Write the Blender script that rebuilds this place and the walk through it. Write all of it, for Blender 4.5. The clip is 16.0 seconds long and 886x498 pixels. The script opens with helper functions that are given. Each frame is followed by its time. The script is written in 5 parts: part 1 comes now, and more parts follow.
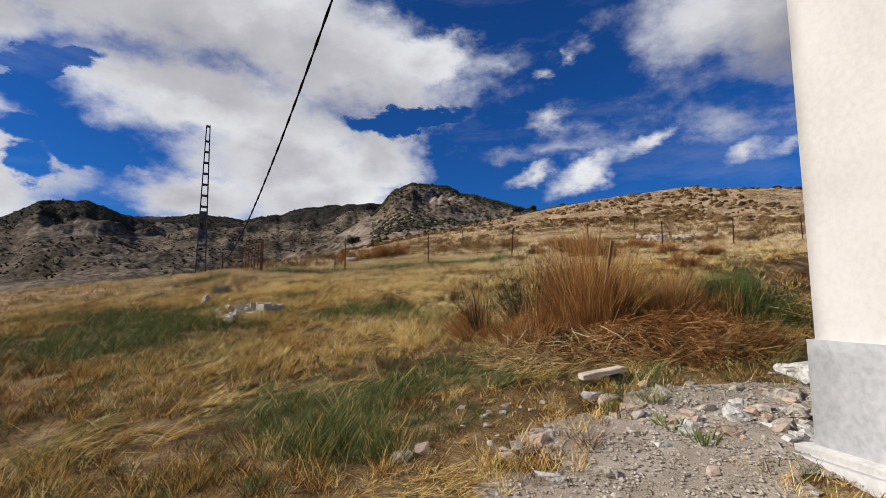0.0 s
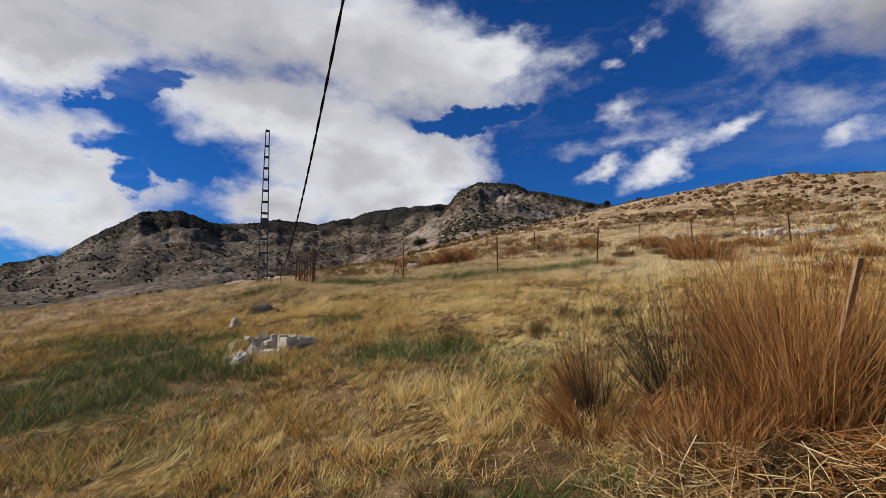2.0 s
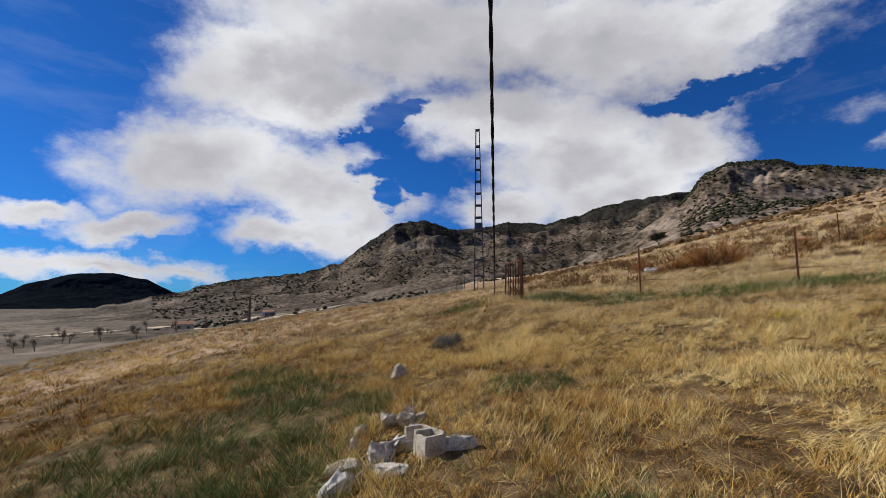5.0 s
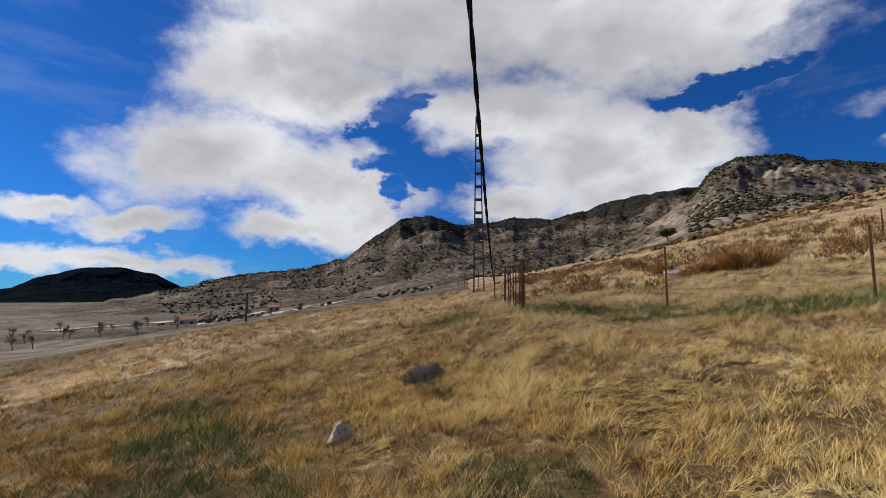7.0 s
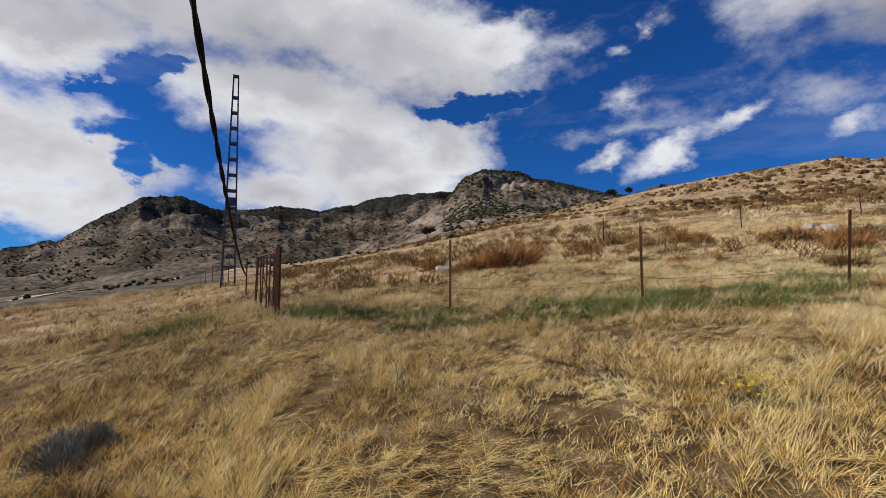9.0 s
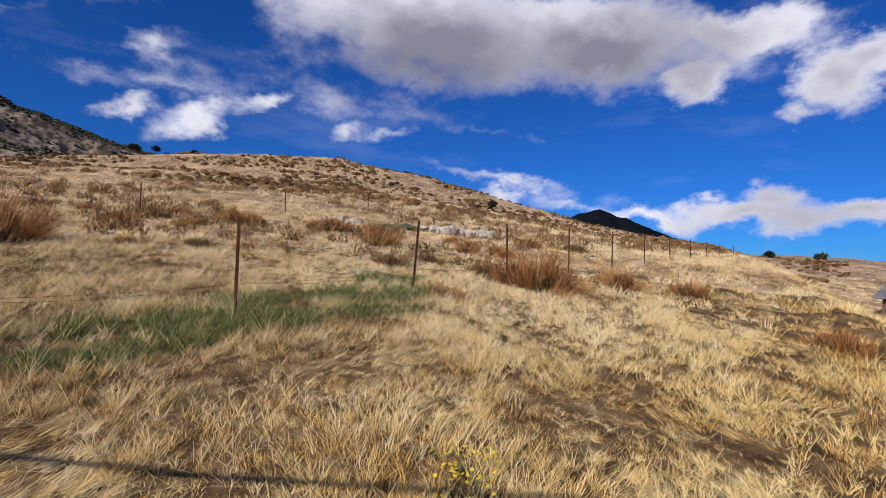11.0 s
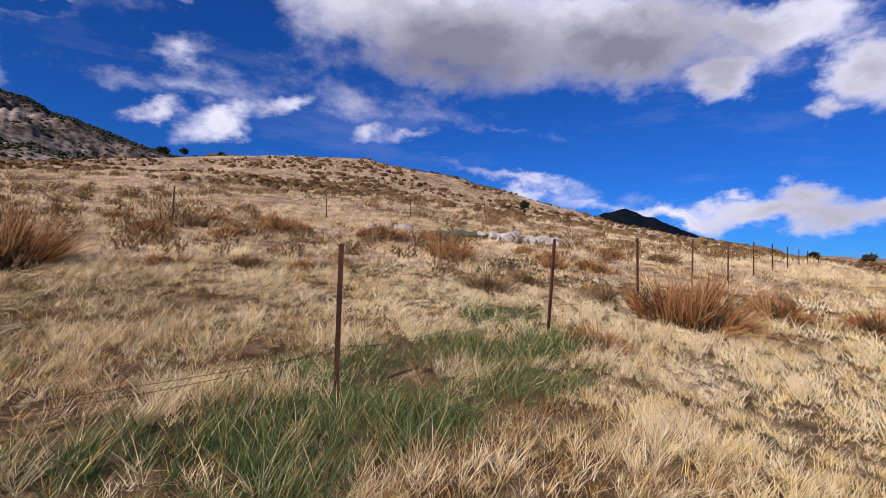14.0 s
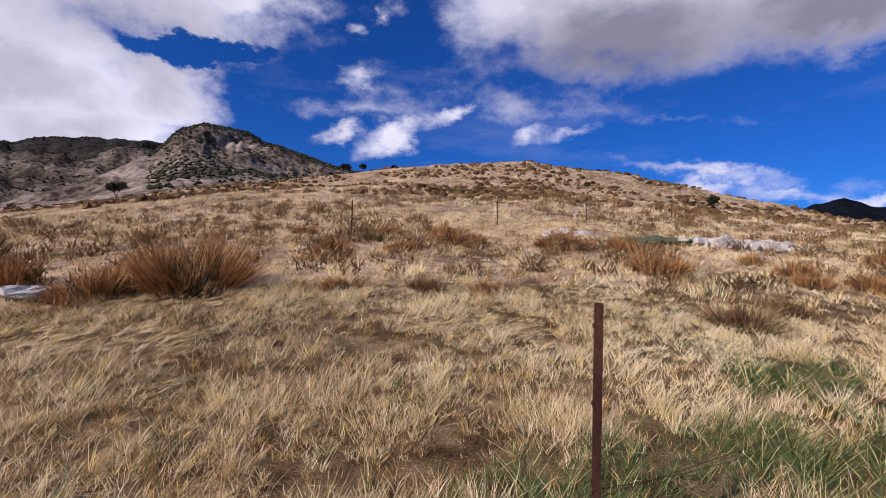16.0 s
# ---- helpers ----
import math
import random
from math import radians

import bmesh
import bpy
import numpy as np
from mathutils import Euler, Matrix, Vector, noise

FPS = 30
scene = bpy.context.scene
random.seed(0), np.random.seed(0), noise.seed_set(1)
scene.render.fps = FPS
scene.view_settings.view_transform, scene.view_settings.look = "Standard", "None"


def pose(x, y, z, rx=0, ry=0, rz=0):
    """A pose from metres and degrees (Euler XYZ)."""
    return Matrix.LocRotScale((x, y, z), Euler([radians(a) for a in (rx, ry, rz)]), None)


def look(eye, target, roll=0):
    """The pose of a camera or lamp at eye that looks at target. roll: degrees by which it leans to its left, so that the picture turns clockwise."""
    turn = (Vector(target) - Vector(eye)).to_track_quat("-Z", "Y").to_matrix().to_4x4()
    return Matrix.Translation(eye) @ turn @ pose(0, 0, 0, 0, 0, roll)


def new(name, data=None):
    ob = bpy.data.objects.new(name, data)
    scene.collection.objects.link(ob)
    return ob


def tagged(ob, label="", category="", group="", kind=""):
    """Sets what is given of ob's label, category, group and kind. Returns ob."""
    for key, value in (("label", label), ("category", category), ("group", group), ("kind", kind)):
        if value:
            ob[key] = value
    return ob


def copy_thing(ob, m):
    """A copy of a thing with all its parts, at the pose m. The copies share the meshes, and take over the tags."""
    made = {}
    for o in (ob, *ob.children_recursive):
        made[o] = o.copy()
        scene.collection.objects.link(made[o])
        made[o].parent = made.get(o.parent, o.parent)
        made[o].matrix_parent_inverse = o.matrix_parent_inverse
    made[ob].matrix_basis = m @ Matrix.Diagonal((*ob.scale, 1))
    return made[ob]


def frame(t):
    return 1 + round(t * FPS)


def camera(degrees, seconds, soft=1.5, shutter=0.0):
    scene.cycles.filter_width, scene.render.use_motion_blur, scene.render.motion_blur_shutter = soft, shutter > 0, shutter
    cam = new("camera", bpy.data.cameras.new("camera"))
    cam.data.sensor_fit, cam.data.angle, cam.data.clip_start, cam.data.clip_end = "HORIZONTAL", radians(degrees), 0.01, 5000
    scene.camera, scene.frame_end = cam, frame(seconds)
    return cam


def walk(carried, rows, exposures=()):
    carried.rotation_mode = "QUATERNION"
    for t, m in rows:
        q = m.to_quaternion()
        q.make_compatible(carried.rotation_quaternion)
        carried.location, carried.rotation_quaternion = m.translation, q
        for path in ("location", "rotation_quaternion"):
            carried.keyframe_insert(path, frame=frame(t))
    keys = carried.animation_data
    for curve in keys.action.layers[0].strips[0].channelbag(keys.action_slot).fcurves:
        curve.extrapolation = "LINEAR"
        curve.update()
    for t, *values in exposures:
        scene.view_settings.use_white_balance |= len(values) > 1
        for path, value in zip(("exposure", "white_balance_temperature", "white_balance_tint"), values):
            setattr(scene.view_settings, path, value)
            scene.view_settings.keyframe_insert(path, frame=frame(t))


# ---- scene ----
cam = camera(84.6, 16.0, soft=0.6)
METRES, EYE, TILT, LEAN, TURN = 17.0, 1.5, 8.9, -4.35, 0.0
ROWS = [
    (0.0, 0.0, 0.0, 0.0, -0.19, -2.48, 4.37),
    (0.5, -0.005, 0.0318, 0.0008, 0.93, -2.42, 4.61),
    (1.0, -0.0071, 0.0733, 0.0015, 2.06, -2.37, 4.98),
    (1.5, -0.0049, 0.1029, 0.0057, 4.12, -2.13, 5.46),
    (2.0, -0.0052, 0.1376, 0.0056, 7.75, -1.8, 5.88),
    (2.5, -0.0047, 0.1706, 0.0022, 8.95, -1.76, 6.03),
    (3.0, -0.0127, 0.2095, 0.0084, 11.26, -1.65, 6.12),
    (3.5, -0.0218, 0.2421, 0.0129, 17.7, -0.94, 6.8),
    (4.0, -0.029, 0.272, 0.0154, 27.71, 0.52, 7.96),
    (4.5, -0.0416, 0.3014, 0.0138, 32.56, 1.26, 8.33),
    (5.0, -0.0483, 0.3346, 0.0129, 34.42, 1.55, 8.78),
    (7.5, -0.1113, 0.4819, 0.02, 35.08, 0.96, 8.66),
    (8.0, -0.129, 0.5164, 0.0185, 32.39, 0.28, 8.32),
    (8.5, -0.1408, 0.5445, 0.0161, 25.12, -0.81, 7.7),
    (9.0, -0.1466, 0.5758, 0.0128, 8.02, -3.22, 5.47),
    (9.5, -0.1541, 0.6099, 0.0145, -5.58, -5.64, 3.15),
    (10.0, -0.1617, 0.642, 0.0196, -24.14, -7.17, -0.32),
    (12.5, -0.1694, 0.7661, 0.0212, -49.75, -6.73, -6.08),
    (13.0, -0.1546, 0.7929, 0.0201, -46.99, -6.96, -5.36),
    (13.5, -0.1474, 0.8217, 0.0222, -43.96, -7.2, -4.78),
    (14.0, -0.1428, 0.8543, 0.021, -41.27, -7.38, -4.36),
    (14.5, -0.1362, 0.8812, 0.0193, -38.63, -7.53, -3.85),
    (15.0, -0.132, 0.9102, 0.021, -34.7, -7.69, -3.13),
    (15.5, -0.1258, 0.9349, 0.0231, -28.76, -7.85, -2.01),
    (16.0, -0.1136, 0.9548, 0.0212, -22.7, -7.92, -0.89),
]
walk(cam, [(t, pose(0, 0, EYE, TILT, LEAN, TURN) @ pose(METRES * x, METRES * y, METRES * z, 90 + pitch, roll, yaw)) for t, x, y, z, yaw, pitch, roll in ROWS],
     exposures=((0.0, 0.0, 6500, 10), (9.0, 0.0, 6500, 10), (12.5, 0.05, 6000, 24), (16.0, 0.05, 6000, 25)))

# ---- world, sun, exposure ----
SUN_FROM = Vector((-1.55, -0.29, 1.0)).normalized()
SUN_ELEVATION = math.asin(SUN_FROM.z)
sun = new("sun", bpy.data.lights.new("sun", "SUN"))
sun.data.energy, sun.data.angle, sun.data.color = 5.0, radians(0.53), (1.0, 0.93, 0.82)
sun.matrix_world = look(SUN_FROM * 60, (0, 0, 0))
scene.view_settings.exposure = 0.0

world = bpy.data.worlds.new("sky")
scene.world = world
world.use_nodes = True
wn, wl = world.node_tree.nodes, world.node_tree.links
wn.clear()


def wnode(kind, **values):
    n = wn.new(kind)
    for k, v in values.items():
        if k == "op":
            n.operation = v
        elif k == "clamp":
            n.use_clamp = v
    return n


def wmath(op, a, b=None, clamp=False):
    n = wnode("ShaderNodeMath", op=op, clamp=clamp)
    for i, v in enumerate((a, b)):
        if v is None:
            continue
        if isinstance(v, (int, float)):
            n.inputs[i].default_value = v
        else:
            wl.new(v, n.inputs[i])
    return n.outputs[0]


sky = wn.new("ShaderNodeTexSky")
sky.sky_type, sky.sun_disc = "NISHITA", False
sky.sun_elevation, sky.sun_rotation = SUN_ELEVATION, math.atan2(SUN_FROM.x, SUN_FROM.y)
sky.altitude, sky.air_density, sky.dust_density, sky.ozone_density = 900, 1.0, 0.3, 3.0
coords = wn.new("ShaderNodeTexCoord")
split = wn.new("ShaderNodeSeparateXYZ")
wl.new(coords.outputs["Generated"], split.inputs[0])
azimuth = wmath("MULTIPLY", wmath("ARCTAN2", split.outputs[0], split.outputs[1]), 180 / math.pi)
elevation = wmath("MULTIPLY", wmath("ARCSINE", split.outputs[2]), 180 / math.pi)


def wnoise(scale, detail, rough, stretch=1.0):
    m = wn.new("ShaderNodeMapping")
    m.inputs["Scale"].default_value = (1, 1, stretch)
    wl.new(coords.outputs["Generated"], m.inputs["Vector"])
    n = wn.new("ShaderNodeTexNoise")
    n.inputs["Scale"].default_value, n.inputs["Detail"].default_value, n.inputs["Roughness"].default_value = scale, detail, rough
    wl.new(m.outputs[0], n.inputs["Vector"])
    return n


warp = wnoise(11.0, 8, 0.62, 1.6)
offset = wn.new("ShaderNodeVectorMath")
offset.operation = "SUBTRACT"
wl.new(warp.outputs["Color"], offset.inputs[0])
offset.inputs[1].default_value = (0.5, 0.5, 0.5)
scaled = wn.new("ShaderNodeVectorMath")
scaled.operation = "MULTIPLY"
wl.new(offset.outputs[0], scaled.inputs[0])
scaled.inputs[1].default_value = (8, 6, 0)
angles = wn.new("ShaderNodeCombineXYZ")
wl.new(azimuth, angles.inputs[0])
wl.new(elevation, angles.inputs[1])
warped = wn.new("ShaderNodeVectorMath")
warped.operation = "ADD"
wl.new(angles.outputs[0], warped.inputs[0])
wl.new(scaled.outputs[0], warped.inputs[1])
cover = None


dark = None


def underside(az, el, wide, high, strength=1.0):
    """Darkens the cloud there, where its own thickness shades it."""
    global cover, dark
    kept, cover = cover, dark
    cloud(az, el, wide, high, strength)
    dark, cover = cover, kept


def cloud(az, el, wide, high, strength=1.0, tilt=0.0):
    """Adds one billow of cloud, given in degrees of the sky, to the cover."""
    global cover
    m = wn.new("ShaderNodeMapping")
    m.vector_type = "TEXTURE"
    m.inputs["Location"].default_value = (az, el, 0)
    m.inputs["Rotation"].default_value = (0, 0, radians(tilt))
    m.inputs["Scale"].default_value = (wide, high, 1)
    wl.new(warped.outputs[0], m.inputs["Vector"])
    d = wn.new("ShaderNodeVectorMath")
    d.operation = "LENGTH"
    wl.new(m.outputs[0], d.inputs[0])
    fall = wmath("MULTIPLY", wmath("SUBTRACT", 1.35, d.outputs["Value"]), strength)
    cover = fall if cover is None else wmath("SMOOTH_MAX", cover, fall)
    if cover is not fall:
        cover.node.inputs[2].default_value = 0.15


def gap(az, el, wide, high, tilt=0.0):
    """Opens a hole of clear sky in the clouds."""
    global cover
    kept, cover = cover, None
    cloud(az, el, wide, high, 1.0, tilt)
    cover = wmath("SUBTRACT", kept, wmath("MAXIMUM", cover, 0.0))


cloud(-56, 25.9, 11.8, 5.3, 1, 23)
cloud(-61.9, 15.3, 11.4, 5, 1, 16)
cloud(-50, 13.3, 12.4, 4.9, 1, -8)
cloud(-44.7, 8.4, 5.6, 2.9, 0.9, 21)
cloud(-52.3, 8.1, 7.8, 2.1, 0.9, 2)
cloud(-41, 30.1, 23.3, 5.9, 1, -2)
cloud(-17, 28.4, 20.7, 6.4, 1, -12)
cloud(-2.5, 27.4, 6.5, 2.9, 0.9, -2)
cloud(-27.1, 21.2, 13.1, 4.7, 1, -5)
cloud(-18.7, 16.3, 12.5, 6.2, 1, -6)
cloud(-7.5, 16.8, 5.8, 4.1, 1, -9)
cloud(-14.6, 11.6, 9.4, 3.5, 1, 5)
cloud(-27.3, 11, 6.6, 2.9, 0.9, -2)
cloud(-75.2, 8.5, 4.8, 1.5, 0.85, 7)
cloud(-68.4, 7.8, 6.6, 1.6, 0.85, 10)
cloud(-70.7, 3.6, 11.6, 1.5, 0.8, -2)
cloud(-62.9, 2.7, 6.9, 1.4, 0.7, -3)
cloud(-76.7, 2.9, 2.9, 1.1, 0.7, 2)
cloud(12.1, 25.3, 1.6, 1.1, 0.38, 10)
cloud(15.8, 27.9, 2.2, 1.6, 0.3, 28)
cloud(10.6, 20.2, 3.8, 1.4, 0.3, 12)
cloud(12.3, 17.3, 13.1, 0.9, 0.22, 0)
cloud(9.8, 14.9, 2.9, 1.2, 0.6, 17)
cloud(16.4, 14.7, 4.6, 1.8, 0.66, 17)
cloud(23.5, 17.2, 4.2, 1.3, 0.6, 24)
cloud(12.7, 21, 3.7, 1.3, 0.36, 10)
cloud(32, 14.8, 2.9, 1.2, 0.38, 27)
cloud(37, 15.2, 4.6, 1.1, 0.4, 16)
cloud(7.1, 17.7, 12.6, 1.1, 0.25, 0)
cloud(33.9, 18.2, 15.9, 2.1, 0.27, -4)
cloud(48, 16, 9.6, 0.9, 0.25, -9)
cloud(51.4, 10.1, 10, 0.9, 0.4, -11)
cloud(50.8, 8.5, 3.1, 1.1, 0.6, -8)
cloud(58.8, 7.6, 4.4, 0.9, 0.35, -8)
cloud(42.4, 26.6, 20.2, 5.6, 1, -7)
cloud(59.7, 25, 17.6, 4.6, 1, -10)
cloud(40.5, 22, 12.5, 2.6, 0.6, -5)
cloud(71.3, 20.2, 3.8, 2.4, 1, 6)
cloud(74.2, 23.9, 8.7, 2.1, 0.9, -10)
cloud(82.3, 18.4, 3.5, 3.4, 1, -9)
cloud(85.3, 19.6, 2.9, 2.2, 1, -11)
cloud(79.3, 15.4, 2, 1.3, 0.6, -6)
cloud(89.9, 20.7, 1.8, 1.8, 0.5, -13)
cloud(90.3, 9.6, 3.1, 1.9, 0.9, -24)
cloud(90.1, 6, 1.9, 0.9, 0.6, -2)
cloud(73.2, 8.1, 1.9, 1.1, 0.6, -1)
cloud(76.5, 6.2, 9.4, 1.6, 0.85, -1)
cloud(78.6, 7.6, 3.1, 1.6, 0.8, -2)
cloud(84.9, 6.2, 3.4, 1.2, 0.8, -2)
cloud(67.7, 5.8, 5.9, 1.1, 0.7, -5)
cloud(90.9, 3.7, 2.8, 0.5, 0.4, -1)
cloud(-6.2, 24.4, 8.6, 3.2, 0.7, -8)
cloud(14.8, 26.6, 1.2, 1.4, 0.4, 47)
cloud(7, 27.1, 6.5, 2, 0.3, 7)
cloud(-34, 40, 28, 9)
cloud(70, 44, 24, 8)
cloud(150, 30, 26, 9)
cloud(-150, 36, 24, 9)

cloud(-52.8, 23.2, 9.9, 4.3, 1, 5)
cloud(-48.8, 22.7, 8.0, 3.2, 1, 15)
cloud(-49.3, 13.7, 4.7, 4.4, 1, 10)

gap(-42.0, 20.9, 5.0, 0.9, 23)
gap(-39.8, 14.6, 5.6, 1.3, -5)
gap(-5.2, 21.2, 6.4, 1.1, 5)
gap(-41.4, 12.0, 1.7, 1.1, 1)
cloud(24, 19, 20, 3.2, 0.15)

underside(43.0, 23.2, 18.0, 5.0, 1.25)
underside(60.0, 22.8, 15.0, 4.6, 1.3)
underside(-12.0, 22.0, 10.0, 4.0, 0.45)
underside(37.7, 26.0, 8.0, 2.8, 0.8)
underside(31.8, 20.4, 5.0, 2.6, 0.5)
underside(-27.0, 25.0, 16.0, 3.4, 0.6)
underside(-46.3, 24.9, 10.0, 3.2, 0.55)
underside(-20.7, 15.8, 8.0, 2.5, 0.25)

detail = wnoise(8.0, 9, 0.62, 1.6)
broad = wnoise(3.2, 4, 0.5, 1.4)
cover = wmath("MAXIMUM", cover, -0.6)
raw = wmath("ADD", cover, wmath("MULTIPLY", wmath("SUBTRACT", detail.outputs["Fac"], 0.5), 1.1))
alpha = wn.new("ShaderNodeMapRange")
alpha.interpolation_type = "SMOOTHSTEP"
wl.new(raw, alpha.inputs[0])
alpha.inputs[1].default_value, alpha.inputs[2].default_value = 0.10, 0.82
# thin high streaks between the heaps
streak = wnoise(3.0, 8, 0.62, 4.0)
veil = wn.new("ShaderNodeMapRange")
wl.new(streak.outputs["Fac"], veil.inputs[0])
veil.inputs[1].default_value, veil.inputs[2].default_value, veil.inputs[4].default_value = 0.52, 0.80, 0.12
opacity = wmath("MAXIMUM", alpha.outputs[0], veil.outputs[0])
shade = wmath("ADD", wmath("ADD", wmath("MULTIPLY", raw, 0.75), wmath("MAXIMUM", dark, 0.0)), wmath("MULTIPLY", wmath("SUBTRACT", broad.outputs["Fac"], 0.5), 2.2))
ramp = wn.new("ShaderNodeValToRGB")
wl.new(wmath("MULTIPLY", shade, 0.5), ramp.inputs[0])
ramp.color_ramp.elements[0].position, ramp.color_ramp.elements[0].color = 0.12, (0.90, 0.91, 0.94, 1)
ramp.color_ramp.elements[1].position, ramp.color_ramp.elements[1].color = 1.0, (0.26, 0.26, 0.31, 1)
mid = ramp.color_ramp.elements.new(0.46)
mid.color = (0.57, 0.57, 0.61, 1)
blue = wn.new("ShaderNodeMix")
blue.data_type, blue.blend_type = "RGBA", "MULTIPLY"
blue.inputs["Factor"].default_value = 1.0
wl.new(sky.outputs[0], blue.inputs["A"])
blue.inputs["B"].default_value = (0.12, 0.50, 1.10, 1)
clear = wn.new("ShaderNodeBackground")
wl.new(blue.outputs["Result"], clear.inputs["Color"])
clear.inputs["Strength"].default_value = 0.075
cloudy = wn.new("ShaderNodeBackground")
wl.new(ramp.outputs["Color"], cloudy.inputs["Color"])
cloudy.inputs["Strength"].default_value = 0.92
both = wn.new("ShaderNodeMixShader")
wl.new(opacity, both.inputs[0])
wl.new(clear.outputs[0], both.inputs[1])
wl.new(cloudy.outputs[0], both.inputs[2])
out = wn.new("ShaderNodeOutputWorld")
wl.new(both.outputs[0], out.inputs["Surface"])

# ---- materials ----
def material(name, colours, scale=4.0, fine=40.0, rough=0.9, bump=0.3, metal=0.0, contrast=1.0, attribute="", random_value=0.0, translucent=0.0, bump_size=0.02):
    """A matt procedural surface: a ramp of colours over broad noise, fine noise or a stored value, with relief."""
    m = bpy.data.materials.new(name)
    m.use_nodes = True
    n, l = m.node_tree.nodes, m.node_tree.links
    p = n["Principled BSDF"]
    p.inputs["Roughness"].default_value, p.inputs["Metallic"].default_value = rough, metal
    p.inputs["Specular IOR Level"].default_value = 0.3 if metal else 0.06
    tc = n.new("ShaderNodeTexCoord")
    geo = n.new("ShaderNodeNewGeometry")
    broad_n, fine_n = n.new("ShaderNodeTexNoise"), n.new("ShaderNodeTexNoise")
    for t, s, d in ((broad_n, scale, 4), (fine_n, fine, 5)):
        t.inputs["Scale"].default_value, t.inputs["Detail"].default_value = s, d
        l.new(geo.outputs["Position"], t.inputs["Vector"])
    mix = n.new("ShaderNodeMath")
    mix.operation = "MULTIPLY_ADD"
    mix.inputs[1].default_value = 0.5
    l.new(fine_n.outputs["Fac"], mix.inputs[0])
    half = n.new("ShaderNodeMath")
    half.operation = "MULTIPLY"
    half.inputs[1].default_value = 0.5
    l.new(broad_n.outputs["Fac"], half.inputs[0])
    l.new(half.outputs[0], mix.inputs[2])
    value = mix.outputs[0]
    spread = n.new("ShaderNodeMapRange")
    spread.inputs[1].default_value, spread.inputs[2].default_value = 0.5 - 0.2 / contrast, 0.5 + 0.2 / contrast
    l.new(value, spread.inputs[0])
    value = spread.outputs[0]
    if attribute:
        a = n.new("ShaderNodeAttribute")
        a.attribute_name = attribute
        mm = n.new("ShaderNodeMath")
        mm.operation = "MULTIPLY_ADD"
        mm.inputs[1].default_value = 0.18
        l.new(value, mm.inputs[0])
        l.new(a.outputs["Fac"], mm.inputs[2])
        value = mm.outputs[0]
    if random_value:
        info = n.new("ShaderNodeObjectInfo")
        mm = n.new("ShaderNodeMath")
        mm.operation = "MULTIPLY_ADD"
        mm.inputs[1].default_value = random_value
        l.new(info.outputs["Random"], mm.inputs[0])
        l.new(value, mm.inputs[2])
        value = mm.outputs[0]
    ramp = n.new("ShaderNodeValToRGB")
    el = ramp.color_ramp.elements
    while len(el) < len(colours):
        el.new(0.5)
    for i, c in enumerate(colours):
        el[i].position = i / (len(colours) - 1)
        el[i].color = (*c, 1)
    l.new(value, ramp.inputs[0])
    l.new(ramp.outputs[0], p.inputs["Base Color"])
    if bump:
        b = n.new("ShaderNodeBump")
        b.inputs["Strength"].default_value, b.inputs["Distance"].default_value = bump, bump_size
        l.new(mix.outputs[0], b.inputs["Height"])
        l.new(b.outputs[0], p.inputs["Normal"])
    if translucent:
        tr = n.new("ShaderNodeBsdfTranslucent")
        l.new(ramp.outputs[0], tr.inputs["Color"])
        ms = n.new("ShaderNodeMixShader")
        ms.inputs[0].default_value = translucent
        l.new(p.outputs[0], ms.inputs[1])
        l.new(tr.outputs[0], ms.inputs[2])
        l.new(ms.outputs[0], n["Material Output"].inputs["Surface"])
    return m


STRAW = ((0.08, 0.034, 0.010), (0.33, 0.155, 0.036), (0.56, 0.34, 0.085), (0.73, 0.515, 0.175), (0.83, 0.665, 0.31))
M_DRY = material("dry_straw", STRAW, 0.6, 6, 0.75, 0, attribute="tone", translucent=0.12)
M_PALE = material("pale_straw", ((0.06, 0.03, 0.012), (0.25, 0.14, 0.05), (0.48, 0.32, 0.13), (0.67, 0.495, 0.245), (0.80, 0.66, 0.40)), 0.6, 6, 0.75, 0, attribute="tone", translucent=0.12)
M_GREEN = material("green_blades", ((0.018, 0.040, 0.010), (0.052, 0.098, 0.026), (0.115, 0.165, 0.05), (0.28, 0.28, 0.12)), 0.8, 6, 0.65, 0, attribute="tone", translucent=0.12)
M_RUST = material("rusty_broom", ((0.05, 0.027, 0.012), (0.19, 0.075, 0.024), (0.36, 0.16, 0.05), (0.54, 0.31, 0.12)), 2, 12, 0.8, 0, attribute="tone", translucent=0.15)
M_OLIVE = material("olive_twigs", ((0.02, 0.022, 0.01), (0.05, 0.055, 0.022), (0.11, 0.11, 0.045), (0.2, 0.18, 0.09)), 2, 12, 0.8, 0, attribute="tone", translucent=0.15)
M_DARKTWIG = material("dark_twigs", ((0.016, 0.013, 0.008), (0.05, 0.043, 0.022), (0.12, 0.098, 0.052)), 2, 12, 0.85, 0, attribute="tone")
M_SCRUB = material("brown_scrub", ((0.05, 0.03, 0.014), (0.12, 0.07, 0.03), (0.22, 0.13, 0.055), (0.36, 0.24, 0.11)), 1, 8, 0.85, 0, attribute="tone", translucent=0.1)
M_GREYSHRUB = material("grey_twigs", ((0.05, 0.05, 0.045), (0.14, 0.14, 0.13), (0.26, 0.25, 0.22)), 2, 12, 0.85, 0, attribute="tone")
M_SOIL = material("dry_ground", ((0.028, 0.016, 0.007), (0.085, 0.053, 0.024), (0.18, 0.12, 0.057), (0.36, 0.265, 0.145)), 3.0, 70.0, 0.95, 0.5, contrast=1.3)
